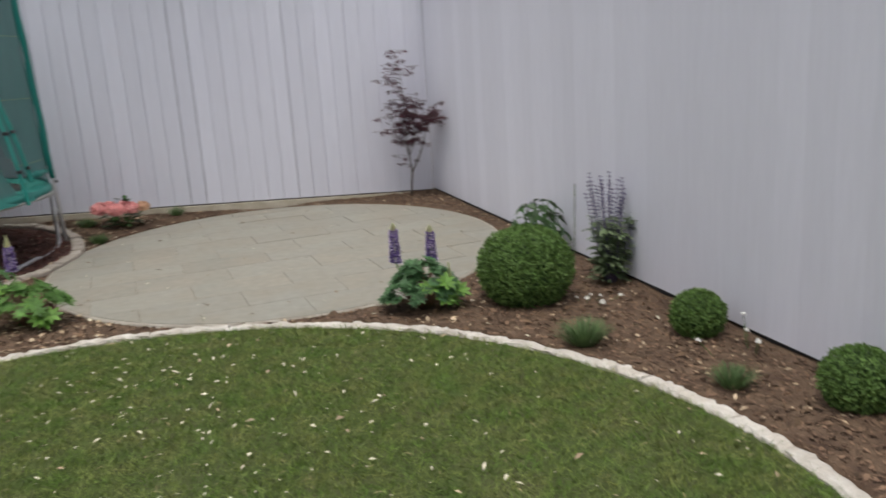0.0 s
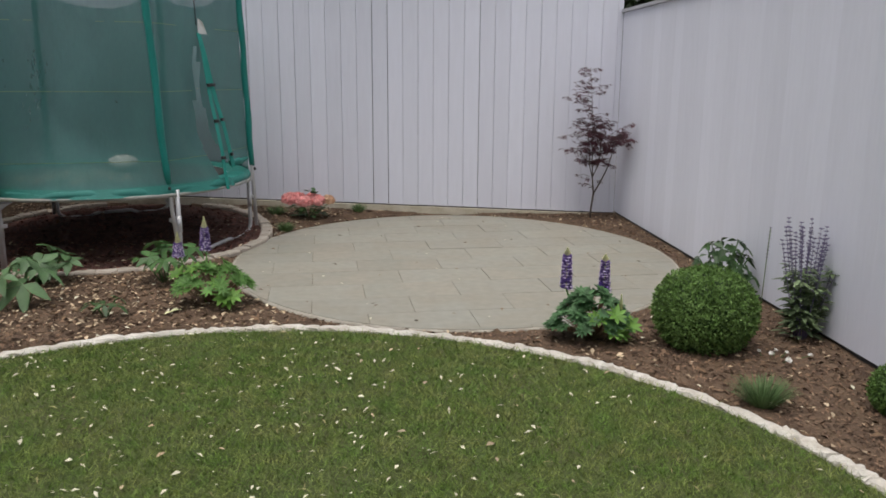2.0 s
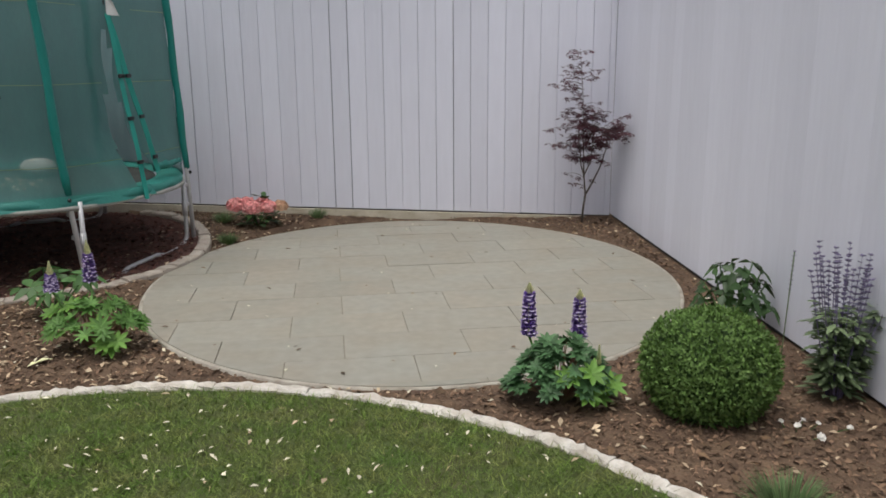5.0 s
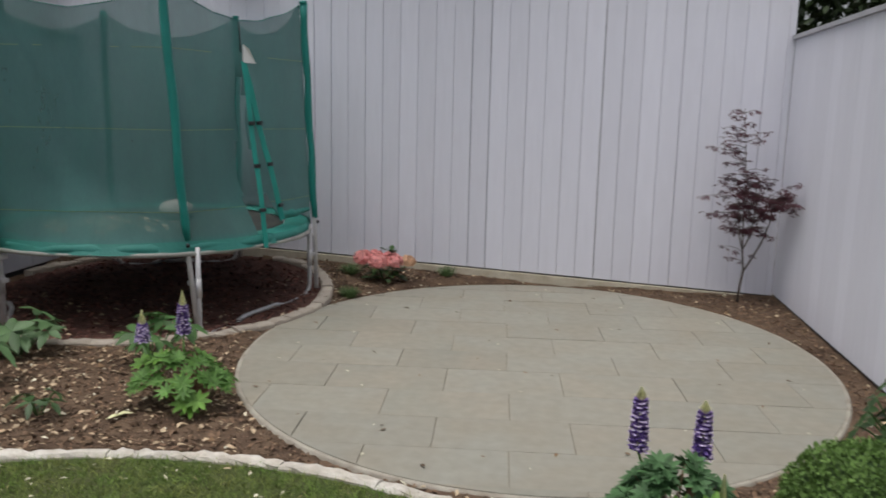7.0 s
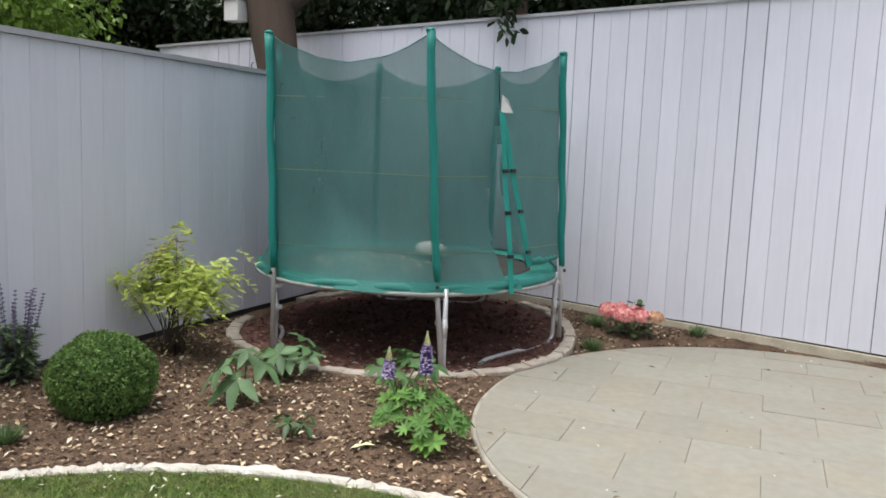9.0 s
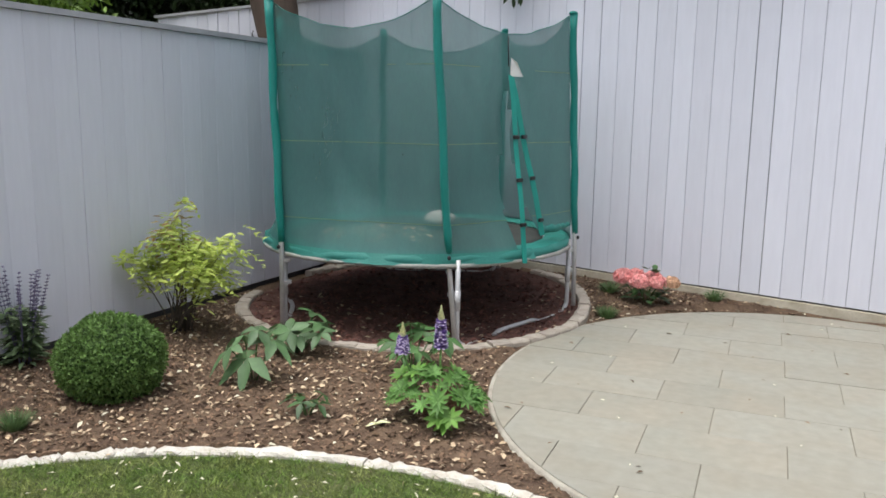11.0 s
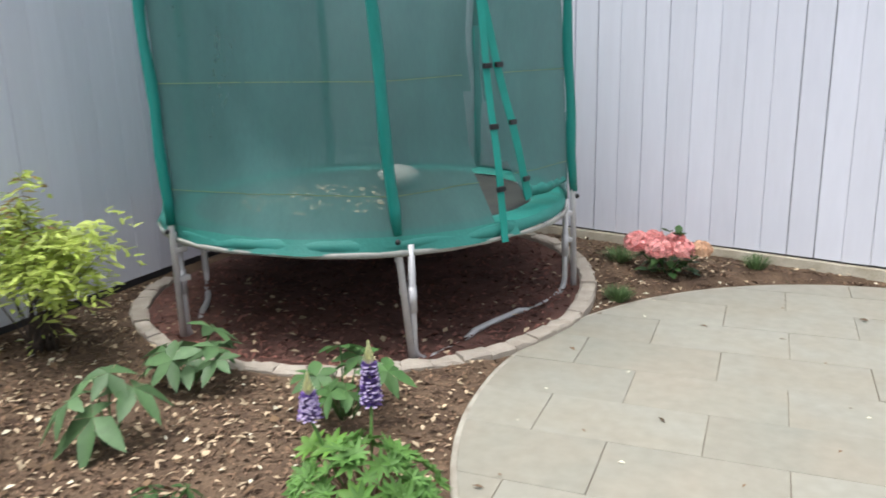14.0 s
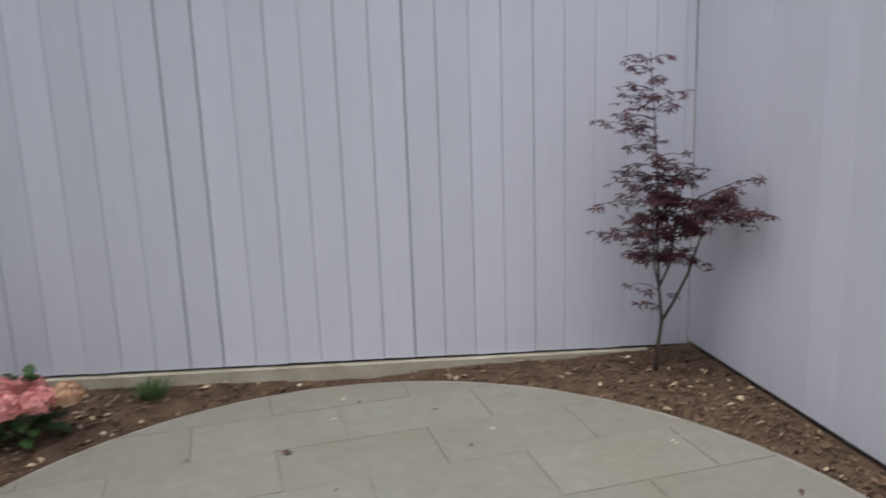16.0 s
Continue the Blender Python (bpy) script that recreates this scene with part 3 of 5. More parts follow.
# rim tube
tubes("rim", [([tr(TR_R - 0.05, d, RIM_Z - 0.03) for d in range(0, 361, 6)], 0.02)], M_STEEL, trampoline, 8)
# jumping mat
V, F = [(0, 0, RIM_Z - 0.035)], []
for j, r in enumerate((0.35, 0.7, 1.0, 1.08)):
    for k in range(48):
        p = tr(r, k * 7.5, RIM_Z - 0.035 + 0.02 * (r / 1.08) ** 2)
        V.append(p)
for k in range(48):
    F.append([0, 1 + k, 1 + (k + 1) % 48])
for j in range(3):
    for k in range(48):
        a, b = 1 + j * 48, 1 + (j + 1) * 48
        F.append([a + k, b + k, b + (k + 1) % 48, a + (k + 1) % 48])
mat_ob = raw("jumping_mat", V, F, M_MAT, trampoline, True)
mat_ob.modifiers.new("thick", "SOLIDIFY").thickness = 0.008
# spring pad: padded ring with a hanging hem that waves
prof = [(1.09, -0.012), (1.11, 0.004), (1.18, 0.010), (1.27, 0.0), (1.298, -0.014), (1.306, -0.040), (1.302, -0.055)]
V, F = [], []
steps = 120
for k in range(steps):
    d = 360 * k / steps
    for i, (r, z) in enumerate(prof):
        wob = 0.006 * math.sin(d * 0.31 + i) + 0.010 * noise.noise((math.cos(radians(d)) * 6, math.sin(radians(d)) * 6, i * 0.6))
        V.append(tr(r + wob * (0.5 if i < 4 else 1.0), d, RIM_Z + z + (wob if i >= 4 else wob * 0.5)))
n = len(prof)
for k in range(steps):
    for i in range(n - 1):
        F.append([k * n + i, k * n + i + 1, ((k + 1) % steps) * n + i + 1, ((k + 1) % steps) * n + i])
top_f = [f for k, f in enumerate(F) if k % (n - 1) < 3]
hem_f = [f for k, f in enumerate(F) if k % (n - 1) >= 3]
raw("spring_pad", V, top_f, M_PADTOP, trampoline, True)
raw("pad_skirt", V, hem_f, M_SKIRT, trampoline, True, "teal skirt of the spring pad")
# pale worn hem below the pad, sagging between the poles
V, F = [], []
for k in range(steps + 1):
    d = 360 * k / steps
    sag = 0.014 * abs(math.sin(radians(d * 3 + 60))) + 0.006 * noise.noise((d * 0.2, 3, 1))
    for r, z in ((1.308, -0.056), (1.316, -0.061), (1.314, -0.074 - sag), (1.302, -0.072 - sag)):
        V.append(tr(r, d, RIM_Z + z))
for k in range(steps):
    for i in range(3):
        F.append([k * 4 + i, k * 4 + i + 1, k * 4 + i + 5, k * 4 + i + 4])
raw("pad_hem", V, F, M_PADEDGE, trampoline, True, "worn pale grey hem")

# poles with foam sleeves, clamps and end caps
TOP_Z = 2.45
for i, d in enumerate(POLE_DEG):
    zf = floor_at(d)
    at_z = functools.partial(pole_at, i)
    base = at_z(zf + 0.02)
    pole = tubes("pole", [([base, at_z(0.66), at_z(1.2), at_z(TOP_Z - 0.02)], 0.019)], M_STEEL, trampoline, 10)
    pts = []
    for k in range(15):
        z = 0.675 + (TOP_Z - 0.675) * k / 14
        c = at_z(z) + tr(0.004 * math.sin(k * 1.3 + d), d, 0) + tr(0.005 * math.sin(k * 0.9 + d), d + 90, 0)
        pts.append(c)
    rad = [0.025] + [0.030 + 0.0022 * math.sin(k * 1.7 + d) for k in range(1, 14)] + [0.033]
    tubes("foam_sleeve", [(pts, rad)], M_FOAM, pole, 12, "teal foam sleeve")
    tubes("end_cap", [([at_z(TOP_Z - 0.004), at_z(TOP_Z + 0.012), at_z(TOP_Z + 0.02)], [0.034, 0.032, 0.016])], M_FOAM, pole, 12)
    for z in (0.36, 0.53):
        bm = box_bm(-0.04, -0.016, -0.016, 0.04, 0.016, 0.016, 0.004)
        clamp = part("clamp", bm, M_STEEL, pole)
        clamp.matrix_local = Matrix.Translation(at_z(z) - tr(0.035, d, 0)) @ Matrix.Rotation(radians(d), 4, "Z")
    bm = bmesh.new()
    bmesh.ops.create_uvsphere(bm, u_segments=8, v_segments=6, radius=0.016)
    knob = part("bolt", bm, M_CLIP, pole, smooth=True)
    knob.matrix_local = Matrix.Translation(at_z(0.64) + tr(0.025, d, 0))

# U-shaped legs: down beside one pole, along the ground, up beside the next
for d0, d1 in ((POLE_DEG[1], POLE_DEG[2]), (POLE_DEG[5] - 360, POLE_DEG[0]), (POLE_DEG[3], POLE_DEG[4])):
    r = TR_R
    a0, a1 = d0 + (3.0 if d0 == POLE_DEG[1] else 1.2), d1 - 1.2
    pts = [tr(r, a0, RIM_Z - 0.03), tr(r, a0, 0.3), tr(r, a0, floor_at(a0) + 0.06), tr(r - 0.004, a0 + 0.3, floor_at(a0) + 0.025), tr(r - 0.02, a0 + 1.6, floor_at(a0) - 0.008)]
    for i in range(1, 12):
        a = a0 + (a1 - a0) * i / 12
        pts.append(tr(r - 0.22 * math.sin(math.pi * i / 12), a, floor_at(a) - 0.028 + (0.036 if 3 < i < 9 else 0.0)))
    pts += [tr(r - 0.02, a1 - 1.6, floor_at(a1) - 0.008), tr(r - 0.004, a1 - 0.3, floor_at(a1) + 0.025), tr(r, a1, floor_at(a1) + 0.06), tr(r, a1, 0.3), tr(r, a1, RIM_Z - 0.03)]
    tubes("leg", [(pts, 0.019)], M_STEEL, trampoline, 8)
    for a in (a0, a1):
        tubes("leg_joint", [([tr(r, a, 0.26), tr(r, a, 0.40)], 0.023)], M_STEEL, trampoline, 8)


# safety net: one panel between each two poles, pulled straight above, on the rim below
def net_point(i, s, h):
    """Panel i, s along it, h from the rim (0) to the top (1)."""
    d0 = POLE_DEG[i]
    d1 = POLE_DEG[(i + 1) % 6]
    d1 += 360 if d1 < d0 else 0
    sag = 0.19 * (1 - (2 * s - 1) ** 2) + 0.015 * noise.noise((s * 7, i * 3.0, 0))
    top = TOP_Z - 0.015 - sag
    z = (RIM_Z - 0.06) + (top - RIM_Z + 0.06) * h
    p0, p1 = pole_at(i, z) * 0.977, pole_at((i + 1) % 6, z) * 0.977
    chord = p0.lerp(p1, s)
    chord.z = 0
    arc = tr(TR_R + 0.005, d0 + (d1 - d0) * s, 0)
    k = max(0.0, 1 - h * 3.2) ** 1.6
    p = chord.lerp(arc, k)
    inward = -chord.normalized()
    p += inward * (0.05 * math.sin(math.pi * s) * math.sin(math.pi * min(1, h * 1.1)) + (0.03 * noise.noise((s * 4 + i * 9, h * 2, 1.0)) + 0.034 * noise.noise((s * 9 + h * 5 + i * 9, h * 2.0 - s * 2, 3.0))) * math.sin(math.pi * s))
    return Vector((p.x, p.y, z))


SLIT_S, SLIT_H = 0.50, 0.79
S_N, H_N = 26, 24
for i in range(6):
    V = [net_point(i, a / S_N, b / H_N) for b in range(H_N + 1) for a in range(S_N + 1)]
    F = []
    for b in range(H_N):
        for a in range(S_N):
            s, h = (a + 0.5) / S_N, (b + 0.5) / H_N
            if i == 1 and h < SLIT_H and SLIT_S - 0.012 - (SLIT_H - h) * 0.14 < s < SLIT_S + (SLIT_H - h) * 0.16:
                continue
            if i == 1 and h < 0.083 and s > SLIT_S - 0.12:
                continue
            q = b * (S_N + 1) + a
            F.append([q, q + 1, q + S_N + 2, q + S_N + 1])
    panel = raw("net_panel", V, F, M_NET, trampoline, True)
    W = 12 if i == 1 else S_N
    V = [net_point(i, a / S_N, b) * 1.003 for b in (-0.004, 0.018, 0.04) for a in range(W + 1)]
    F = [[b * (W + 1) + a, b * (W + 1) + a + 1, (b + 1) * (W + 1) + a + 1, (b + 1) * (W + 1) + a] for b in (0, 1) for a in range(W)]
    skirt = raw("net_skirt", V, F, M_SKIRT, panel, True, "solid teal fabric along the net's foot")
    for z in (1.99, 1.44, 0.87):
        V, F = [], []
        for a in range(S_N + 1):
            s = a / S_N
            h = (z - RIM_Z + 0.06) / (TOP_Z - 0.1 - RIM_Z + 0.06)
            p = net_point(i, s, h)
            o = Vector((p.x, p.y, 0)).normalized() * 0.004
            V += [Vector((p.x, p.y, z - 0.0025)) + o, Vector((p.x, p.y, z + 0.0025)) + o]
        for a in range(S_N):
            s = (a + 0.5) / S_N
            if i == 1 and z < 1.9 and SLIT_S - (0.12 if z < 1 else 0.07) < s < SLIT_S + (0.11 if z < 1 else 0.06):
                continue
            F.append([2 * a, 2 * a + 2, 2 * a + 3, 2 * a + 1])
        raw("net_band", V, F, M_BAND, panel, False, "thin yellowish woven band")
    # hem cord along the top of the panel
    tubes("top_cord", [([net_point(i, a / 16, 1.0) for a in range(17)], 0.0035)], M_SKIRT, panel, 6)

# the entrance: two webbing straps with clips, a dark flap and a white tag
door = root("net_door", 0, 0, 0, "", "")
for key in ("label", "category"):
    if key in door:
        del door[key]
door.parent = trampoline


def strap(name, p0, p1, width):
    d = (p1 - p0)
    o = Vector((p0.x, p0.y, 0)).normalized()
    side = d.cross(o).normalized() * width / 2
    V, F = [], []
    for k in range(9):
        c = p0.lerp(p1, k / 8) + o * (0.018 + 0.006 * math.sin(k * 1.4))
        V += [c - side, c + side, c + side + o * 0.004, c - side + o * 0.004]
    for k in range(8):
        for j in range(4):
            F.append([k * 4 + j, k * 4 + (j + 1) % 4, k * 4 + 4 + (j + 1) % 4, k * 4 + 4 + j])
    F += [[0, 1, 2, 3], [35, 34, 33, 32]]
    return raw(name, V, F, M_STRAP, door)


apex = net_point(1, SLIT_S, SLIT_H + 0.03)
low_a = net_point(1, SLIT_S - 0.12, -0.015)
low_b = net_point(1, SLIT_S + 0.12, 0.08)
strap("strap", apex, low_a, 0.05)
strap("strap", apex, low_b, 0.055)
for p, q in ((apex, low_a), (apex, low_b)):
    for z in (1.49, 1.175, 0.85):
        k = (apex.z - z) / (apex.z - q.z)
        c = p.lerp(q, k)
        o = Vector((c.x, c.y, 0)).normalized()
        bm = box_bm(-0.008, -0.03, -0.014, 0.012, 0.03, 0.014, 0.004)
        clip = part("clip", bm, M_CLIP, door)
        clip.matrix_local = Matrix.Translation(c + o * 0.026) @ Matrix.Rotation(math.atan2(o.y, o.x), 4, "Z")
c = net_point(1, SLIT_S + 0.002, 0.845)
o = Vector((c.x, c.y, 0)).normalized() * 0.02
t_dir = Vector((-o.y, o.x, 0)).normalized()
V = [c + o + Vector((0, 0, 0.085)), c + o + Vector((0, 0, -0.05)) - t_dir * 0.005, c + o * 1.6 + t_dir * 0.12 + Vector((0, 0, -0.05)), c + o * 2 + t_dir * 0.045 + Vector((0, 0, 0.05))]
tag = raw("tag", V, [[0, 1, 2, 3]], M_CLOTH, door, False, "white folded cloth tag")
tag.modifiers.new("thick", "SOLIDIFY").thickness = 0.003
# hanging cord above the tag
tubes("cord", [([net_point(1, SLIT_S - 0.01, 0.86) + o * 0.5, net_point(1, SLIT_S - 0.01, 0.99) + o * 0.5], 0.005)], M_CLIP, door, 5)
# gathered hem of the flap, pulled from the strap's foot across to the pole
V, F = [], []
for k in range(17):
    a = k / 16
    p = net_point(1, SLIT_S + 0.12 + a * (0.985 - SLIT_S - 0.12), 0.083)
    o = Vector((p.x, p.y, 0)).normalized()
    w = 0.05 * (1 - a) + 0.022
    lift = 0.012 * math.sin(k * 1.9)
    for d, z in ((0.006, 0.0), (0.016 + lift * 0.6, w * 0.45), (0.002, w + lift), (-0.03 - lift, w * 0.6), (-0.02, 0.0)):
        V.append(p + o * d + Vector((0, 0, z)))
for k in range(16):
    for j in range(5):
        F.append([k * 5 + j, k * 5 + (j + 1) % 5, k * 5 + 5 + (j + 1) % 5, k * 5 + 5 + j])
raw("flap_hem", V, F, M_SKIRT, door, True, "gathered dark teal hem of the entrance flap")

# things lying on the mat
bm = bmesh.new()
bmesh.ops.create_icosphere(bm, subdivisions=3, radius=1.0)
for v in bm.verts:
    f = 1 + 0.10 * noise.noise(v.co * 1.6) + 0.03 * noise.noise(v.co * 5)
    v.co = Vector((v.co.x * 0.155 * f, v.co.y * 0.14 * f, v.co.z * 0.09 * f))
rock = part("boulder", bm, M_BALL, smooth=True)
rock.location = (-3.335, 6.86, RIM_Z + 0.040)
tagged(rock, "smooth grey boulder lying on the trampoline mat", "rock")
r, a = 0.95 * np.sqrt(rng.uniform(0, 1, 500)), rng.uniform(0, 2 * math.pi, 500)
q = np.stack([TR_X + r * np.cos(a), TR_Y + r * np.sin(a), RIM_Z - 0.034 + 0.02 * (r / 1.08) ** 2], 1)
q = q[(np.hypot(q[:, 0] + 3.55, q[:, 1] - 6.25) < 0.55)]
flakes("mat_litter", q, (0.03, 0.085), M_PETAL, "dried leaves and petals lying on the mat", "leaf litter", lift=0.008, tilt=0.5)


# ---- plants ----
def stalk(p0, p1, bow=0.03, n=5):
    p0, p1 = np.array(p0, float), np.array(p1, float)
    out = []
    for i in range(n):
        k = i / (n - 1)
        q = p0 + (p1 - p0) * k
        q[2] += bow * math.sin(math.pi * k)
        out.append(q)
    return out


def boxwood(x, y, r, squash, count, leaf, label):
    z0 = bed_z(x, y)
    zc = r * squash * 0.82
    top = root("boxwood_ball", x, y, z0, label, "shrub", "clipped boxwood balls")
    # added solid core; its dark colour stands in for shade behind the leaves
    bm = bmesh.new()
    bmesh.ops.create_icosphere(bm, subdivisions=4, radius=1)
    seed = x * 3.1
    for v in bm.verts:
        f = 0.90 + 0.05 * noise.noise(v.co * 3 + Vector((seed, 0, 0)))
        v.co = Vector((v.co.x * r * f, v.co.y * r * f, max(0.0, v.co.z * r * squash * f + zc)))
    part("shade_core", bm, M_BOXCORE, top)
    d = unit(count)
    d = d[d[:, 2] > -0.86]
    n = len(d)
    wob = np.array([1 + 0.045 * noise.noise(Vector(v) * 3.4 + Vector((seed, 0, 0))) + 0.03 * noise.noise(Vector(v) * 9) for v in d])
    rad = r * wob * rng.uniform(0.90, 1.025, n)
    p = d * rad[:, None] * np.array([1, 1, squash]) + np.array([0, 0, zc])
    p[:, 2] = np.maximum(p[:, 2], 0.01)
    along = d * 0.45 + unit(n) * 0.9 + np.array([0, 0, 0.25])
    leaves("foliage", p, along, unit(n) * 0.7 + d, rng.uniform(leaf * 0.7, leaf * 1.25, n), leaf * 0.55, M_BOX, top, 0.1)
    stems = [(stalk((0, 0, 0), (0.10 * r * math.cos(a), 0.10 * r * math.sin(a), zc * 0.6), 0), 0.012) for a in (0.3, 2.2, 4.4)]
    tubes("stem", stems, M_BARK, top)
    return top


boxwood(1.345, 3.21, 0.302, 0.87, 12500, 0.0225, "large clipped green boxwood ball on brown mulch")
boxwood(-3.625, 3.50, 0.302, 0.86, 12500, 0.0225, "large clipped green boxwood ball near the side fence")
boxwood(1.945, 2.19, 0.142, 0.92, 4400, 0.0185, "small clipped boxwood ball against the grey fence")
boxwood(2.055, 1.15, 0.155, 0.90, 4800, 0.0185, "small clipped boxwood ball close to the lawn kerb")


def palmate(center, normal, size, lobes, spread=360.0, width=0.24, cup=0.25, turn=None):
    """The leaflets of one hand-shaped leaf: rows of (position, direction, up, length, width)."""
    n = Vector(normal).normalized()
    a = n.orthogonal().normalized()
    b = n.cross(a)
    t0 = rng.uniform(0, 2 * math.pi) if turn is None else turn
    rows = []
    for i in range(lobes):
        w = t0 + radians(spread) * (i / lobes if spread >= 360 else (i / (lobes - 1) - 0.5))
        d = a * math.cos(w) + b * math.sin(w) + n * cup
        L = size * rng.uniform(0.85, 1.1)
        rows.append((tuple(center), tuple(d), tuple(n), L, L * width))
    return rows


def leaf_rows(name, rows, material, parent, fold=0.12, droop=0.0, label=""):
    return leaves(name, np.array([r[0] for r in rows]), np.array([r[1] for r in rows]), np.array([r[2] for r in rows]),
                  np.array([r[3] for r in rows]), np.array([r[4] for r in rows]), material, parent, fold, droop, label)


def lupin_spike(parent, base, tip, floret_len, bud_len):
    base, tip = np.array(base), np.array(tip)
    axis = (tip - base) / np.linalg.norm(tip - base)
    spike = tubes("flower_spike", [([base, (base + tip) / 2, tip - axis * bud_len * 0.2], [0.006, 0.006, 0.003])], M_LUPTIP, parent, 6)
    dark, pale, bud = [], [], []
    rows = 12
    side = np.cross(axis, [0.3, 0.9, 0.1])
    side /= np.linalg.norm(side)
    other = np.cross(axis, side)
    for i in range(rows):
        k = i / (rows - 1)
        c = tip - axis * (bud_len + floret_len * (1 - k))
        r = 0.043 * (1 - 0.34 * k)
        for j in range(9):
            w = 2 * math.pi * (j + 0.5 * (i % 2)) / 9 + rng.normal(0, 0.12)
            o = side * math.cos(w) + other * math.sin(w)
            dark.append((c + o * 0.005, o * 1.0 + axis * rng.uniform(-0.1, 0.35), axis, r * rng.uniform(0.9, 1.1), 0.021))
            if rng.uniform() < 0.8:
                dark.append((c + o * 0.012, o + axis * 0.8, axis, r * 0.85, 0.019))
            if rng.uniform() < 0.45 + 0.45 * k:
                turn = np.cross(axis, o) * (1 if j % 2 else -1)
                pale.append((c + o * r * 1.0 - turn * 0.013, turn + axis * rng.uniform(0.0, 0.35), o + axis * 0.5, 0.021, 0.0085))
    for i in range(11):
        k = i / 10
        c = tip - axis * bud_len * (1 - k)
        for j in range(7):
            w = 2 * math.pi * (j + 0.5 * (i % 2)) / 7
            o = side * math.cos(w) + other * math.sin(w)
            bud.append((c, o * (0.75 - 0.5 * k) + axis * 0.8, axis, 0.036 * (1.05 - 0.75 * k), 0.013))
    leaf_rows("floret_cluster", dark, M_LUPBLUE, spike, 0.25, 0, "violet florets")["kind"] = "stuff"
    leaf_rows("banner_cluster", pale, M_LUPWHITE, spike, 0.2, 0, "white-mauve floret tips")["kind"] = "stuff"
    leaf_rows("bud_cluster", bud, M_LUPTIP, spike, 0.2, 0, "pale yellow-green buds")


def lupin(x, y, spikes, mound, low, high, count, material, label, extra=(), slim=0.40):
    z0 = bed_z(x, y)
    top = root("lupin", x, y, z0, label, "flower", "flowering lupins")
    rows, stems, young = [], [], []
    for i in range(count):
        a, k = rng.uniform(0, 2 * math.pi), math.sqrt(rng.uniform(0.02, 1))
        c = np.array([mound[0] * k * math.cos(a), mound[1] * k * math.sin(a), low + (high - low) * (1 - k ** 2.2) * rng.uniform(0.75, 1.05) + (0.02 if k > 0.8 else 0)])
        nrm = np.array([math.cos(a) * k * 0.9, math.sin(a) * k * 0.9, 1.0]) + rng.normal(0, 0.22, 3)
        rows += palmate(c, nrm, rng.uniform(0.048, 0.075), 9, width=slim, cup=0.30)
        stems.append((stalk((0.03 * math.cos(a), 0.03 * math.sin(a), 0), c, 0.02, 4), 0.0028))
    for ex_, ey_, ez_ in extra:
        young += palmate((ex_, ey_, ez_), (ex_, ey_ - 0.3, 0.6), 0.080, 8, width=0.42, cup=0.3)
        stems.append((stalk((ex_ * 0.5, ey_ * 0.5, 0), (ex_, ey_, ez_), 0.02, 4), 0.003))
    leaf_rows("foliage", rows, material, top, 0.14, 0.05)
    leaf_rows("young_foliage", young, M_LUPYOUNG, top, 0.14, 0.05, "bright green young leaves")
    for one in stems:
        tubes("stalk", [one], M_LUPSTEM, top, 5)
    for tx, ty, tz, fl, bl in spikes:
        tip = (tx - x, ty - y, tz - z0)
        tubes("flower_stem", [(stalk((tip[0] * 0.25, tip[1] * 0.25, 0), (tip[0], tip[1], tip[2] - fl - bl), 0.0), 0.006)], M_LUPLEAF, top, 6)
        lupin_spike(top, (tip[0], tip[1], tip[2] - fl - bl - 0.01), tip, fl, bl)


lupin(0.69, 3.34, [(0.549, 3.439, 0.552, 0.20, 0.050), (0.80, 3.492, 0.50, 0.18, 0.048)], (0.25, 0.20), 0.05, 0.315, 96, M_LUPLEAF_BLUE,
      "lupin with two violet flower spikes over blue-green leaves", extra=((0.10, -0.17, 0.10), (0.16, -0.12, 0.07), (0.02, -0.12, 0.17), (0.22, -0.1, 0.12), (0.12, -0.14, 0.19)))
lupin(-1.80, 4.15, [(-1.893, 4.329, 0.588, 0.15, 0.085), (-2.034, 4.15, 0.510, 0.085, 0.080)], (0.27, 0.22), 0.10, 0.29, 70, M_LUPLEAF,
      "lupin with two violet spikes over fresh green leaves", extra=((0.13, -0.16, 0.05), (0.17, -0.17, 0.09), (0.10, -0.18, 0.08), (-0.25, 0.02, 0.20), (-0.22, -0.06, 0.13), (-0.14, 0.0, 0.24), (0.06, -0.14, 0.17)), slim=0.28)
# a small bud spike of the nearer lupin
bud_stem = root("lupin_bud", 0.855, 3.275, bed_z(0.855, 3.275), "young yellow-green lupin bud among the leaves", "flower")
lupin_spike_rows = []
for i in range(12):
    k = i / 11
    for j in range(6):
        w = 2 * math.pi * (j + 0.5 * (i % 2)) / 6
        lupin_spike_rows.append(((0, 0, 0.20 + 0.09 * k), (math.cos(w) * (0.7 - 0.4 * k), math.sin(w) * (0.7 - 0.4 * k), 0.8), (0, 0, 1), 0.022 * (1.1 - 0.5 * k), 0.010))
leaf_rows("bud_cluster", lupin_spike_rows, M_LUPTIP, bud_stem, 0.2)
tubes("flower_stem", [(stalk((-0.02, 0, 0), (0, 0, 0.28), 0), 0.005)], M_LUPLEAF, bud_stem)


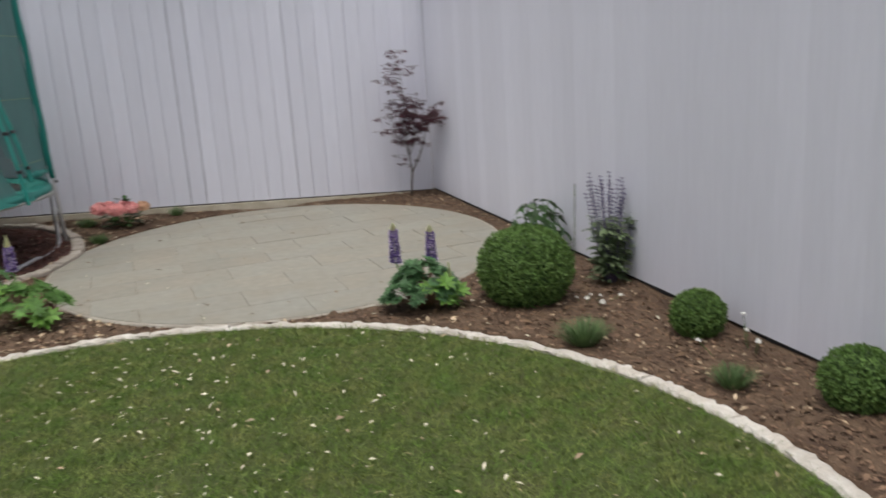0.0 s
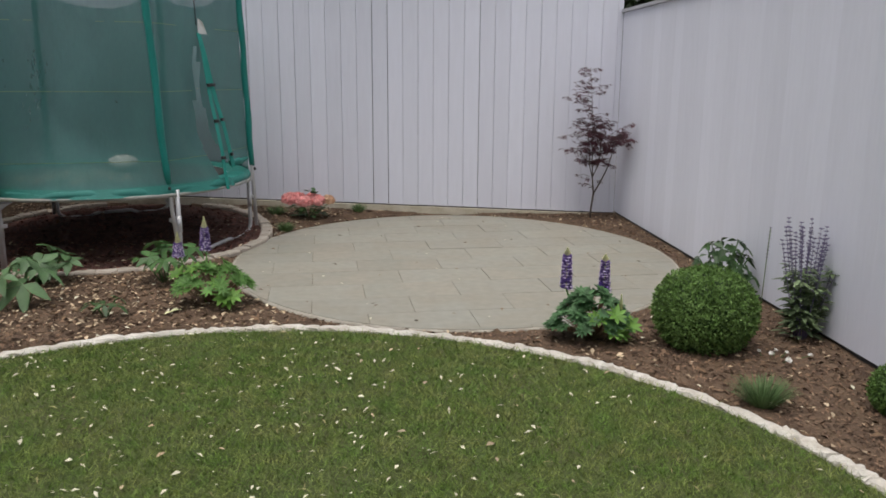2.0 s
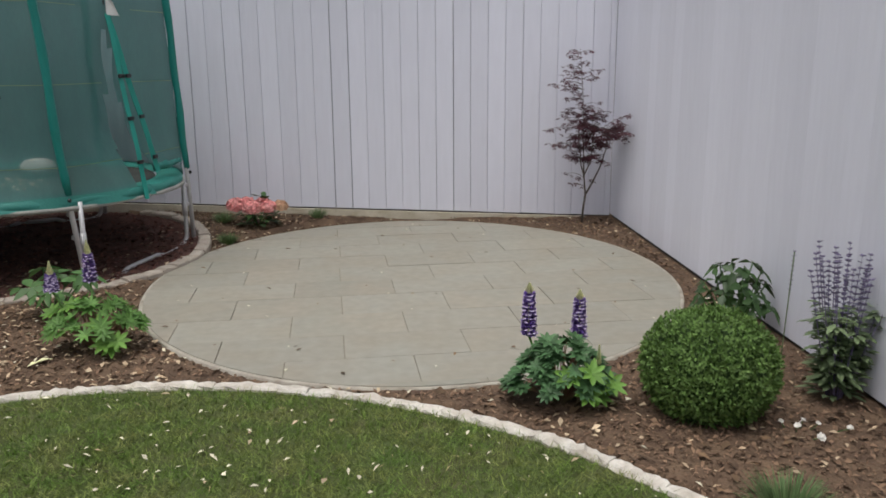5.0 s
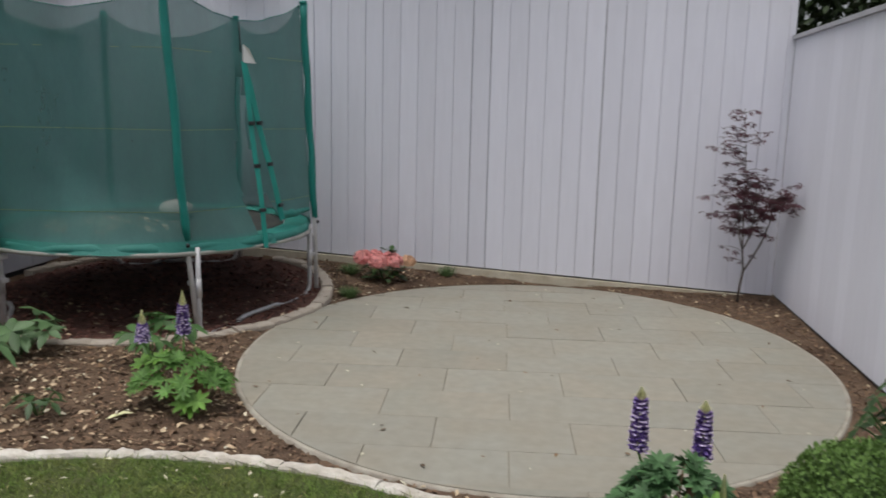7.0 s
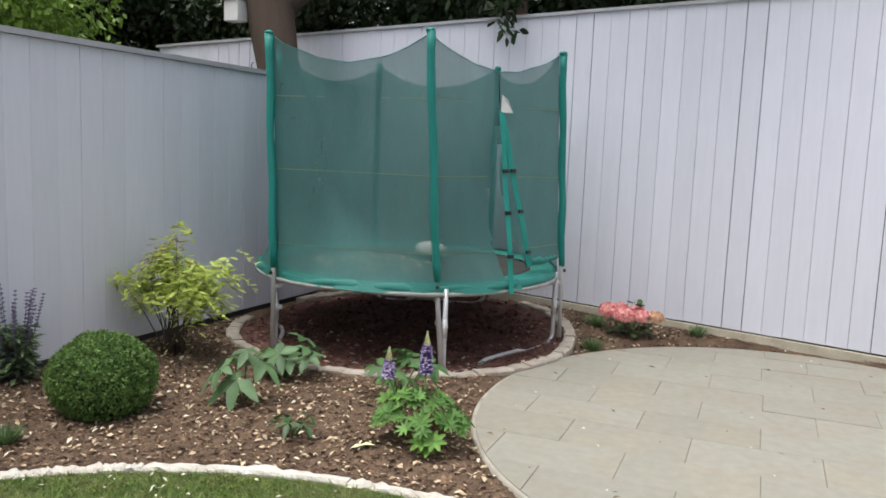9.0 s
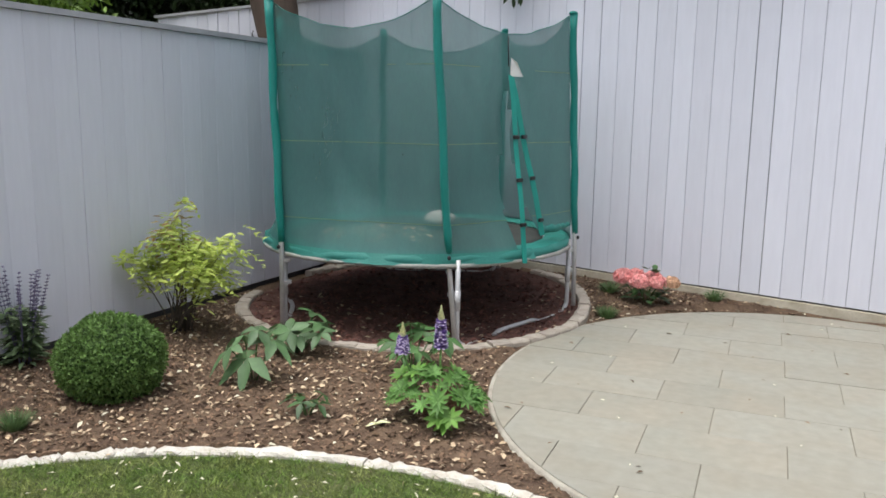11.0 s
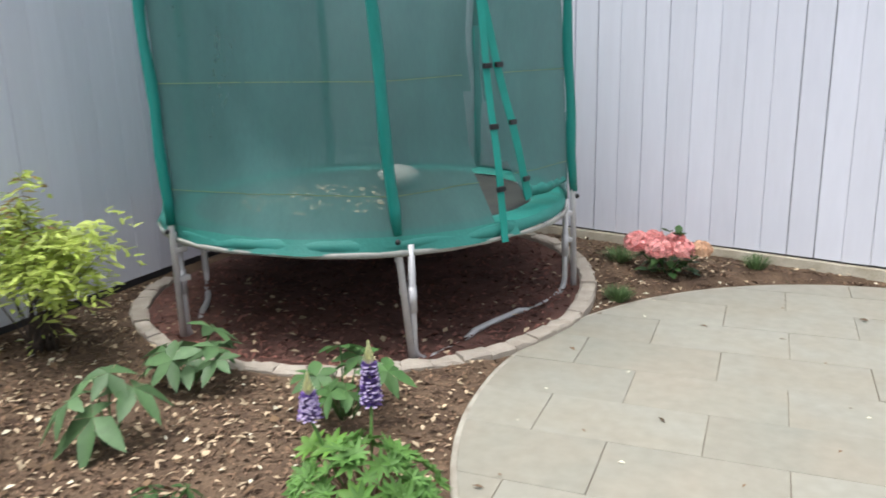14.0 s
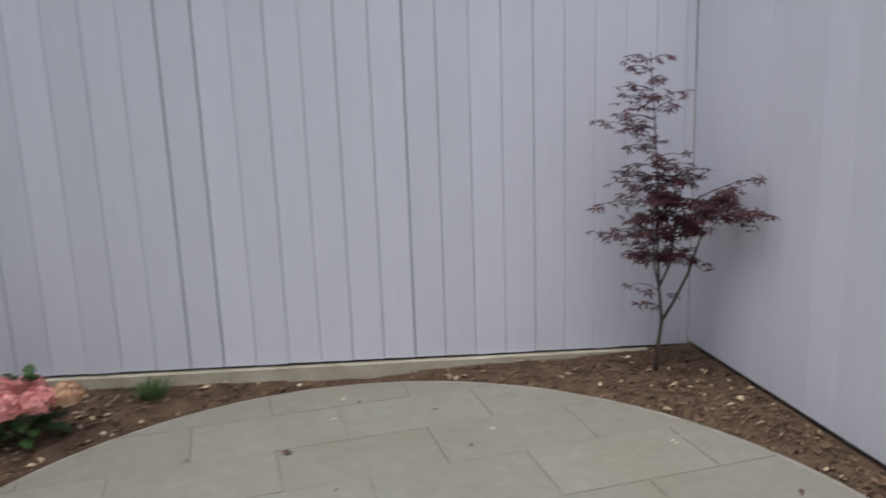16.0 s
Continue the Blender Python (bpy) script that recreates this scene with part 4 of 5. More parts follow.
def hydrangea(x, y, label):
    z0 = bed_z(x, y)
    top = root("hydrangea", x, y, z0, label, "flower")
    heads = [(-0.195, -0.05, 0.205, 0.092, 0), (-0.035, -0.10, 0.185, 0.090, 0), (0.115, -0.07, 0.190, 0.080, 0), (0.03, 0.09, 0.20, 0.070, 0), (-0.12, 0.09, 0.20, 0.075, 0), (0.225, -0.02, 0.190, 0.068, 1)]
    for hx, hy, hz, r, fade in heads:
        rows = []
        for d in unit(300):
            if d[2] < -0.45:
                continue
            c = np.array([hx, hy, hz]) + d * r * np.array([1, 1, 0.82]) * rng.uniform(0.84, 1.03)
            rows += palmate(c, d + rng.normal(0, 0.3, 3), 0.017, 4, width=1.0, cup=0.15)
        head = leaf_rows("flower_head", rows, M_HYDCREAM if fade else M_HYDPINK, top, 0.05, 0, "creamy fading flower head" if fade else "round pink flower head")
        bm = bmesh.new()
        bmesh.ops.create_icosphere(bm, subdivisions=2, radius=r * 0.70)
        bmesh.ops.translate(bm, vec=(hx, hy, hz), verts=bm.verts)
        part("head_core", bm, M_HYDCREAM if fade else M_HYDPINK, head)
        tubes("flower_stem", [(stalk((hx * 0.2, hy * 0.2, 0), (hx, hy, hz - r * 0.5), 0.01), 0.005)], M_MIDLEAF, top)
    rows = []
    for i in range(46):
        a = rng.uniform(0, 2 * math.pi)
        k = rng.uniform(0.05, 0.17)
        rows.append(((k * math.cos(a) * 0.8, k * math.sin(a) * 0.7 - 0.02, rng.uniform(0.03, 0.15)), (math.cos(a), math.sin(a), rng.uniform(-0.25, 0.4)), (0, 0, 1), rng.uniform(0.08, 0.12), 0.06))
    for i in range(9):
        a = rng.uniform(0, 2 * math.pi)
        rows.append(((0.03 + rng.normal(0, 0.03), 0.02, 0.255 + rng.uniform(0, 0.04)), (math.cos(a), math.sin(a), rng.uniform(0.1, 0.7)), (0, 0, 1), rng.uniform(0.06, 0.095), 0.055))
    leaf_rows("foliage", rows, M_DARKLEAF, top, 0.10, 0.15)


hydrangea(-1.57, 7.44, "pink flowering hydrangea at the foot of the fence")


def maple(x, y, label):
    z0 = bed_z(x, y)
    top = root("japanese_maple", x, y, z0, label, "tree")
    lead = [(0, 0, -0.03), (0.012, 0, 0.14), (0.028, -0.004, 0.28), (0.006, -0.01, 0.47), (-0.005, 0.0, 0.75), (-0.012, 0.0, 1.05), (-0.035, 0, 1.35), (-0.065, 0, 1.68)]
    right = [(0.028, -0.004, 0.28), (0.085, -0.03, 0.40), (0.15, -0.05, 0.55), (0.205, -0.06, 0.74), (0.22, -0.08, 0.92)]
    mid = [(0.006, -0.01, 0.47), (0.06, -0.02, 0.60), (0.085, -0.02, 0.80), (0.07, -0.02, 1.05)]
    left = [(0.006, -0.01, 0.47), (-0.03, -0.03, 0.58), (-0.045, -0.04, 0.75), (-0.07, -0.05, 0.95)]
    tubes("trunk", [(lead, [0.012, 0.011, 0.010, 0.0075, 0.006, 0.005, 0.0035, 0.002])], M_BARK, top, 8)
    tubes("limb", [(right, [0.009, 0.008, 0.007, 0.005, 0.003])], M_BARK, top, 7)
    tubes("limb", [(mid, [0.007, 0.006, 0.005, 0.003])], M_BARK, top, 7)
    tubes("limb", [(left, [0.007, 0.006, 0.005, 0.003])], M_BARK, top, 7)
    L = np.array(lead)

    def at(path, z):
        P = np.array(path)
        return np.array([np.interp(z, P[:, 2], P[:, 0]), np.interp(z, P[:, 2], P[:, 1]), z])

    rows, twigs = [], []

    def spray(p0, az, length, rise, dense):
        p1 = p0 + np.array([math.cos(az) * length, math.sin(az) * length * 0.8, rise * length])
        if x + p1[0] > right_x(7.6) - 0.04:
            p1[0] = right_x(7.6) - 0.04 - x
        if y + p1[1] > BACK_Y - 0.05:
            p1[1] = BACK_Y - 0.05 - y
        twigs.append((stalk(p0, p1, 0.02, 4), [0.003, 0.0025, 0.002, 0.0012]))
        n = max(3, int(length * dense))
        for k in np.linspace(0.25, 1.0, n):
            c = p0 + (p1 - p0) * k + rng.normal(0, 0.018, 3) * np.array([1, 1, 0.6])
            rows.extend(palmate(c, (rng.normal(0, 0.35), rng.normal(0, 0.35) - 0.25, 1), rng.uniform(0.026, 0.046), 5, 250, 0.34, -0.22))

    for z in np.linspace(1.0, 1.64, 14):
        for s in (0, 1):
            spray(at(lead, z), rng.uniform(0, 2 * math.pi) if s else rng.choice([0, math.pi]) + rng.normal(0, 0.4), rng.uniform(0.07, 0.17) * (1.5 - 0.55 * (z - 1.0)), 0.12, 36)
    for path, count in ((lead, 24), (right, 20), (mid, 24), (left, 14)):
        for i in range(count):
            z = rng.uniform(0.60, 1.12)
            reach = 1.0 - 1.6 * abs(z - 0.84)
            start = at(path, min(z, path[-1][2]))
            start[2] = z if path is lead else start[2]
            spray(start, rng.uniform(0, 2 * math.pi), rng.uniform(0.10, 0.31) * reach, rng.uniform(-0.15, 0.3), 46)
    spray(np.array([0.20, -0.08, 0.90]), -0.15, 0.30, 0.30, 34)
    spray(np.array([0.16, -0.05, 0.93]), -1.0, 0.52, 0.30, 34)
    spray(np.array([-0.09, 0.0, 1.42]), 0.1, 0.26, 0.25, 34)
    spray(np.array([-0.06, 0.0, 1.28]), 3.1, 0.28, 0.25, 30)
    spray(np.array([0.20, -0.10, 0.85]), -0.75, 0.46, 0.02, 40)
    spray(np.array([0.22, -0.10, 0.90]), -0.5, 0.36, 0.06, 40)
    spray(np.array([0.20, -0.10, 0.88]), -1.1, 0.60, 0.06, 40)
    spray(np.array([-0.02, 0, 0.92]), math.pi, 0.34, 0.02, 30)
    spray(np.array([-0.03, 0, 0.78]), math.pi - 0.2, 0.30, -0.05, 36)
    spray(np.array([0.01, -0.01, 0.45]), math.pi - 0.1, 0.15, 0.3, 30)
    spray(np.array([0.02, -0.01, 0.36]), math.pi + 0.1, 0.15, 0.2, 24)
    spray(np.array([0.12, -0.03, 0.40]), 2.6, 0.08, 0.2, 40)
    leaf_rows("foliage", rows, M_MAPLE, top, 0.1, 0.1)
    for one in twigs:
        tubes("twig", [one], M_BARK, top, 5)


maple(1.595, 7.588, "young purple-leaved Japanese maple in the fence corner")


def nandina(x, y, label):
    z0 = bed_z(x, y)
    top = root("nandina", x, y, z0, label, "shrub")
    green, bronze, stems = [], [], []
    tips = []
    for i in range(26):
        a = 2 * math.pi * i / 26 + rng.normal(0, 0.2)
        k = math.sqrt(rng.uniform(0.03, 1.0))
        tips.append((0.50 * k * math.cos(a) + 0.05, 0.34 * k * math.sin(a), rng.uniform(0.40, 0.64) + 0.24 * (1 - k)))
    tips += [(0.52, 0.05, 0.76), (-0.48, -0.05, 0.46), (0.05, 0.0, 0.93), (-0.08, 0.02, 0.82), (0.30, -0.05, 0.72)]
    for t in tips:
        path = stalk((0.05 * rng.normal(), 0.04 * rng.normal(), 0), t, 0.06, 6)
        stems.append((path, [0.006, 0.005, 0.004, 0.003, 0.002, 0.0015]))
        for f in range(9):
            k = rng.uniform(0.72, 1.10)
            q = np.array(path[0]) + (np.array(path[-1]) - np.array(path[0])) * k + np.array([0, 0, 0.05 * math.sin(math.pi * min(k, 1))])
            d = unit(1)[0] * np.array([1, 1, 0.25])
            for j in range(9):
                c = q + d * (0.02 + 0.017 * j) + np.array([0, 0, -0.0016 * j * j])
                s = 1 if j % 2 else -1
                w = np.cross(d, [0, 0, 1.0]) * s * 0.9 + d * 0.5 + rng.normal(0, 0.18, 3)
                row = (c, w, (rng.normal(0, 0.4), rng.normal(0, 0.4), 1), rng.uniform(0.055, 0.095), 0.026)
                (bronze if t[0] < 0.08 and t[2] > 0.70 and rng.uniform() < 0.25 else green).append(row)
    for i in range(14):
        a = rng.uniform(0, 2 * math.pi)
        green.append(((0.10 * math.cos(a), 0.08 * math.sin(a), rng.uniform(0.04, 0.20)), (math.cos(a), math.sin(a), rng.uniform(-0.7, 0.3)), (0, 0, 1), rng.uniform(0.04, 0.07), 0.014))
    # no leaf or stem reaches into the fence
    free = lambda p: x + p[0] > left_x(y + p[1]) + 0.07
    green, bronze = [g for g in green if free(g[0])], [g for g in bronze if free(g[0])]
    stems = [one for one in stems if free(one[0][-1])]
    leaf_rows("foliage", green, M_NANDINA, top, 0.1, 0.12)
    leaf_rows("young_foliage", bronze, M_NANDRED, top, 0.1, 0.12, "bronze young leaves")
    for one in stems:
        tubes("stem", [one], M_BARK, top, 5)


nandina(-4.33, 4.66, "airy yellow-green nandina shrub in front of the fence")


def salvia(x, y, spikes, label, height=0.73, spread=0.24):
    z0 = bed_z(x, y)
    top = root("salvia", x, y, z0, label, "flower", "flowering sages")
    leaf, stems = [], []
    for i in range(spikes):
        a = 2 * math.pi * i / spikes + rng.normal(0, 0.3)
        k = rng.uniform(0.3, 1.0)
        tip = np.array([spread * k * math.cos(a), spread * 0.7 * k * math.sin(a), height * rng.uniform(0.86, 1.04)])
        base = np.array([0.03 * math.cos(a), 0.03 * math.sin(a), 0.0])
        path = stalk(base, tip, 0.0, 6)
        spike = tubes("flower_spike", [(path, [0.004, 0.0035, 0.003, 0.0025, 0.002, 0.0012])], M_SALVIA, top, 5)
        rows = []
        length = rng.uniform(0.20, 0.29)
        for j in range(10):
            c = tip - (tip - base) / np.linalg.norm(tip - base) * length * j / 9
            for m in range(7):
                w = rng.uniform(0, 2 * math.pi)
                rows.append((c, (math.cos(w), math.sin(w), 0.5), (0, 0, 1), rng.uniform(0.013, 0.021), 0.014))
        leaf_rows("floret_cluster", rows, M_SALVIA, spike, 0.2)
        for j in range(34):
            k = rng.uniform(0.10, 0.62)
            q = base + (tip - base) * k
            w = rng.uniform(0, 2 * math.pi)
            leaf.append((q, (math.cos(w), math.sin(w), rng.uniform(-0.2, 0.5)), (0, 0, 1), rng.uniform(0.055, 0.095), 0.030))
    for j in range(70):
        w = rng.uniform(0, 2 * math.pi)
        leaf.append(((0.06 * math.cos(w), 0.06 * math.sin(w), rng.uniform(0.02, 0.18)), (math.cos(w), math.sin(w), rng.uniform(-0.1, 0.5)), (0, 0, 1), rng.uniform(0.07, 0.13), 0.035))
    leaf_rows("foliage", leaf, M_SALLEAF, top, 0.12, 0.2)


salvia(2.0, 3.33, 19, "sage with dusky violet flower spikes beside the fence", 0.71, 0.27)
salvia(-4.55, 3.56, 17, "sage with faded violet spikes beside the side fence", 0.62, 0.27)
lone = root("salvia_spike", 1.90, 3.70, bed_z(1.90, 3.70), "single dusky flower spike rising by the fence", "flower")
tubes("stem", [(stalk((0, 0, 0), (0.02, 0, 0.62), 0), 0.003)], M_SALLEAF, lone)
leaf_rows("floret_cluster", [((0.02 * (0.62 - 0.025 * j) / 0.62, 0, 0.62 - 0.025 * j), (math.cos(j * 2.4 + m * 2.1), math.sin(j * 2.4 + m * 2.1), 0.5), (0, 0, 1), 0.013, 0.010) for j in range(9) for m in range(4)], M_SALVIA, lone, 0.2)


def broadleaf(name, x, y, stalks, leaf, width, lobes, material, label, category, tilt=0.5, droop=0.45, spread=260):
    """A low plant of hand-shaped leaves on stalks; stalks: rows of (dx, dy, height)."""
    z0 = bed_z(x, y)
    top = root(name, x, y, z0, label, category)
    rows, stems = [], []
    for dx, dy, h in stalks:
        stems.append((stalk((dx * 0.15, dy * 0.15, 0), (dx, dy, h), 0.02), 0.0045))
        d = math.hypot(dx, dy) + 1e-6
        rows += palmate((dx, dy, h), (dx / d * tilt + rng.normal(0, 0.3), dy / d * tilt + rng.normal(0, 0.3), 1), leaf * rng.uniform(0.75, 1.15), lobes, spread, width, 0.05)
    leaf_rows("foliage", rows, material, top, 0.10, droop)
    for one in stems:
        tubes("stalk", [one], M_MIDLEAF, top, 5)
    return top


def ringed(n, r0, r1, h0, h1):
    return [(rng.uniform(r0, r1) * math.cos(a), rng.uniform(r0, r1) * math.sin(a), rng.uniform(h0, h1)) for a in np.linspace(0, 2 * math.pi, n, endpoint=False) + rng.uniform(0, 1)]


broadleaf("hellebore", -3.09, 4.10, [(-0.09, -0.10, 0.22), (0.02, 0.03, 0.32), (-0.12, 0.05, 0.26), (0.10, 0.08, 0.25), (0.03, -0.08, 0.17)], 0.175, 0.50, 5, M_HELLEAF, "hellebore with large drooping leaves on the mulch", "plant", droop=0.55)
broadleaf("hellebore", -3.24, 4.70, ringed(12, 0.08, 0.24, 0.14, 0.26), 0.14, 0.50, 5, M_HELLEAF, "hellebore with spreading leaves beside the pit edging", "plant", droop=0.3)
broadleaf("hellebore", -2.33, 4.74, ringed(11, 0.08, 0.27, 0.18, 0.29), 0.125, 0.50, 5, M_MIDLEAF, "leafy green plant by the pit edging", "plant", droop=0.3)
broadleaf("seedling", -2.44, 3.82, ringed(6, 0.04, 0.13, 0.05, 0.13), 0.09, 0.40, 4, M_DARKLEAF, "low dark-leaved young plant on mulch", "plant", droop=0.35)
broadleaf("leafy_shrub", 1.865, 4.28, ringed(12, 0.03, 0.18, 0.30, 0.42) + ringed(18, 0.10, 0.27, 0.18, 0.36) + ringed(12, 0.14, 0.25, 0.08, 0.22), 0.086, 0.62, 3, M_DARKLEAF, "broad-leaved dark green shrub against the fence", "shrub", tilt=0.9, droop=0.35, spread=360)


def tuft(x, y, blades, height, label, spread=0.08):
    z0 = bed_z(x, y)
    n = blades
    a = rng.uniform(0, 2 * math.pi, n)
    k = np.sqrt(rng.uniform(0, 1, n))
    p = np.stack([np.cos(a) * k * spread * 0.5, np.sin(a) * k * spread * 0.5, np.zeros(n)], 1)
    h = height * rng.uniform(0.55, 1.05, n)
    tip = p + np.stack([np.cos(a) * k * spread, np.sin(a) * k * spread, h * (1 - 0.35 * k)], 1)
    mid = (p + tip) / 2 + np.stack([np.cos(a) * 0.01, np.sin(a) * 0.01, h * 0.12], 1)
    s = np.stack([-np.sin(a), np.cos(a), np.zeros(n)], 1) * 0.0022
    V = np.stack([p - s, p + s, mid + s * 0.8, mid - s * 0.8, tip], 1).reshape(-1, 3)
    F = (np.array([[0, 1, 2], [0, 2, 3], [3, 2, 4]])[None] + 5 * np.arange(n)[:, None, None]).reshape(-1, 3)
    top = root("grass_tuft", x, y, z0, label, "grass", "ornamental grass tufts")
    raw("blade_tuft", V, F, M_TUFT, top)["kind"] = "stuff"


tuft(1.335, 2.33, 420, 0.17, "small green grass tuft on the mulch", 0.13)
tuft(1.70, 1.52, 260, 0.13, "small green grass tuft beside the kerb", 0.10)
tuft(-1.735, 6.87, 300, 0.13, "small green grass tuft beside the patio", 0.09)
tuft(-1.04, 7.76, 220, 0.13, "small green grass tuft at the fence foot", 0.09)
tuft(-1.93, 7.55, 260, 0.12, "low green tuft beside the hydrangea", 0.12)
tuft(-3.58, 2.86, 260, 0.13, "small green grass tuft near the boxwood", 0.09)


def white_blooms(x, y, offs, label):
    z0 = bed_z(x, y)
    top = root("white_flowers", x, y, z0, label, "flower")
    for dx, dy, h, s in offs:
        rows = []
        for k in range(3):
            rows += palmate((dx, dy, h), (rng.normal(0, 0.3), -0.4 + rng.normal(0, 0.3), 1), s * 0.72, 6, width=0.7, cup=0.2 + 0.35 * k)
        leaf_rows("blossom", rows, M_WHITEFL, top, 0.1)
        tubes("stem", [(stalk((dx * 0.7, dy * 0.7, 0), (dx, dy, h), 0), 0.002)], M_MIDLEAF, top, 5)


white_blooms(1.66, 2.99, [(-0.05, 0.03, 0.03, 0.02), (0.0, -0.02, 0.03, 0.026), (0.04, 0.02, 0.035, 0.024), (0.05, -0.13, 0.03, 0.03), (0.10, 0.0, 0.03, 0.02), (0.22, -0.04, 0.025, 0.024)], "small white flowers low on the mulch")
white_blooms(2.05, 1.86, [(0.0, 0.05, 0.10, 0.022), (0.02, -0.02, 0.06, 0.024), (-0.03, -0.08, 0.08, 0.022), (0.03, 0.12, 0.16, 0.022), (-0.30, 0.02, 0.10, 0.024)], "small white flowers beside the boxwood")

# fallen twig-like pale leaf lying near the lupin
flakes("green_leaf_scraps", np.array([(-2.03, 3.86, bed_z(-2.03, 3.86)), (-2.0, 3.90, bed_z(-2.0, 3.9))]), (0.08, 0.10), M_LUPTIP, "pale green fallen leaf on the mulch", "leaf litter", lift=0.015, tilt=0.2)


# ---- trees beyond the fences ----
def tree(name, x, y, trunk, limbs, clumps, leaf, count, material, label, bark=M_TRUNK):
    """trunk and limbs: rows of points with radii; clumps: (x, y, z, radius) in the world."""
    top = root(name, x, y, -0.15, label, "tree")
    base = np.array([x, y, -0.15])
    tubes("trunk", [([np.array(p[:3]) - base for p in trunk], [p[3] for p in trunk])], bark, top, 14)
    for limb in limbs:
        tubes("limb", [([np.array(p[:3]) - base for p in limb], [p[3] for p in limb])], bark, top, 8)
    P, D = [], []
    for cx, cy, cz, r in clumps:
        m = int(count * r * r)
        d = unit(m)
        k = rng.uniform(0.35, 1.0, m) ** 0.6
        p = np.array([cx, cy, cz]) - base + d * (r * k)[:, None] * np.array([1.15, 1.15, 0.8])
        p += rng.normal(0, r * 0.12, (m, 3))
        P.append(p)
        D.append(d * 0.6 + unit(m) * 0.8 + np.array([0, 0, -0.35]))
    P, D = np.concatenate(P), np.concatenate(D)
    leaves("crown", P, D, unit(len(P)) + np.array([0, 0, 0.8]), rng.uniform(leaf * 0.7, leaf * 1.3, len(P)), leaf * 0.5, material, top, 0.1, 0.15)
    return top


big_clumps = [(-9.4 + 0.5 * i + rng.normal(0, 0.15), 9.5 + rng.normal(0, 0.25), 3.15 + rng.uniform(-0.3, 0.3), rng.uniform(0.5, 0.7)) for i in range(19)]
big_clumps += [(-9.4 + 0.6 * i, 9.9 + rng.normal(0, 0.3), 3.8 + rng.uniform(-0.4, 0.5), rng.uniform(0.7, 0.95)) for i in range(17)]
big_clumps += [(-9.0 + 0.7 * i, 10.8, 4.4 + rng.uniform(-0.4, 0.7), 0.95) for i in range(14)]
big_clumps += [(-7.0 + 0.75 * i, 7.9 + rng.normal(0, 0.3), 4.7 + rng.uniform(-0.1, 0.6), 0.75) for i in range(9)]
big_clumps += [(-9.9 + rng.normal(0, 0.2), 7.5 + 0.45 * i, 2.7 + 0.9 * j + rng.uniform(-0.2, 0.2), 0.75) for i in range(5) for j in range(3)]
tree("shade_tree", -5.53, 7.22, [(-5.46, 7.22, -0.15, 0.27), (-5.46, 7.22, 1.2, 0.23), (-5.47, 7.22, 2.2, 0.215), (-5.585, 7.22, 2.75, 0.245), (-5.74, 7.26, 3.4, 0.26), (-5.9, 7.5, 4.6, 0.18)],
     [[(-5.62, 7.22, 2.95, 0.12), (-5.2, 7.8, 3.6, 0.09), (-4.2, 8.8, 4.2, 0.05), (-3.0, 9.4, 4.4, 0.02)], [(-5.78, 7.3, 3.5, 0.10), (-6.5, 8.2, 4.2, 0.06), (-7.4, 9.4, 4.5, 0.02)]],
     big_clumps, 0.12, 1900, M_TREELEAF, "large shade tree with dark foliage behind the fence")
tree("hanging_branch", -3.2, 8.4, [(-3.2, 8.4, -0.15, 0.10), (-3.2, 8.4, 2.2, 0.08), (-3.2, 8.35, 3.3, 0.05)],
     [[(-3.2, 8.35, 3.3, 0.03), (-3.15, 8.0, 3.35, 0.02), (-3.12, 7.8, 3.15, 0.01), (-3.10, 7.75, 2.95, 0.004)]],
     [(-3.14, 7.74, 2.98, 0.13), (-3.04, 7.72, 2.80, 0.09), (-3.2, 7.8, 3.2, 0.2), (-3.5, 8.2, 3.45, 0.35)], 0.10, 2200, M_TREELEAF, "slim tree whose leafy branch hangs over the fence")
tree("bright_shrub", -8.9, 5.5, [(-8.9, 5.5, -0.15, 0.10), (-8.9, 5.5, 1.5, 0.08), (-8.9, 5.5, 2.4, 0.05)], [],
     [(-8.9 + rng.normal(0, 0.5), 5.6 + rng.uniform(-1.6, 1.5), 2.75 + rng.uniform(-0.5, 0.9), rng.uniform(0.4, 0.65)) for i in range(38)], 0.10, 1500, M_BRIGHTLEAF, "bright green sunlit shrub behind the side fence")
tree("evergreen", 3.6, 9.6, [(3.6, 9.6, -0.15, 0.18), (3.6, 9.6, 2.0, 0.14), (3.6, 9.6, 4.0, 0.06)], [],
     [(2.3 + 0.5 * i + rng.normal(0, 0.1), 9.7 + rng.normal(0, 0.3), 2.5 + 0.7 * j + rng.uniform(-0.2, 0.2), rng.uniform(0.5, 0.75)) for i in range(6) for j in range(4)], 0.12, 1400, M_TREELEAF, "dark evergreen behind the corner of the fences")

nest = root("nest_box", -5.92, 7.02, 3.02, "small white painted box fixed to the tree trunk", "box")
part("box_body", box_bm(-0.11, -0.10, -0.12, 0.09, 0.06, 0.10, 0.008), M_SIGN, nest)
part("box_roof", box_bm(-0.13, -0.13, 0.10, 0.11, 0.08, 0.125, 0.006), M_TRIM, nest)
hook = root("fence_hook", -6.55, BACK_Y - 0.001, 2.55, "small dark metal hook on the fence", "hook")
tubes("hook_wire", [([(0, 0, -0.03), (0, -0.02, -0.02), (0.01, -0.035, 0.01), (0.02, -0.02, 0.04)], 0.008)], M_CLIP, hook, 6)


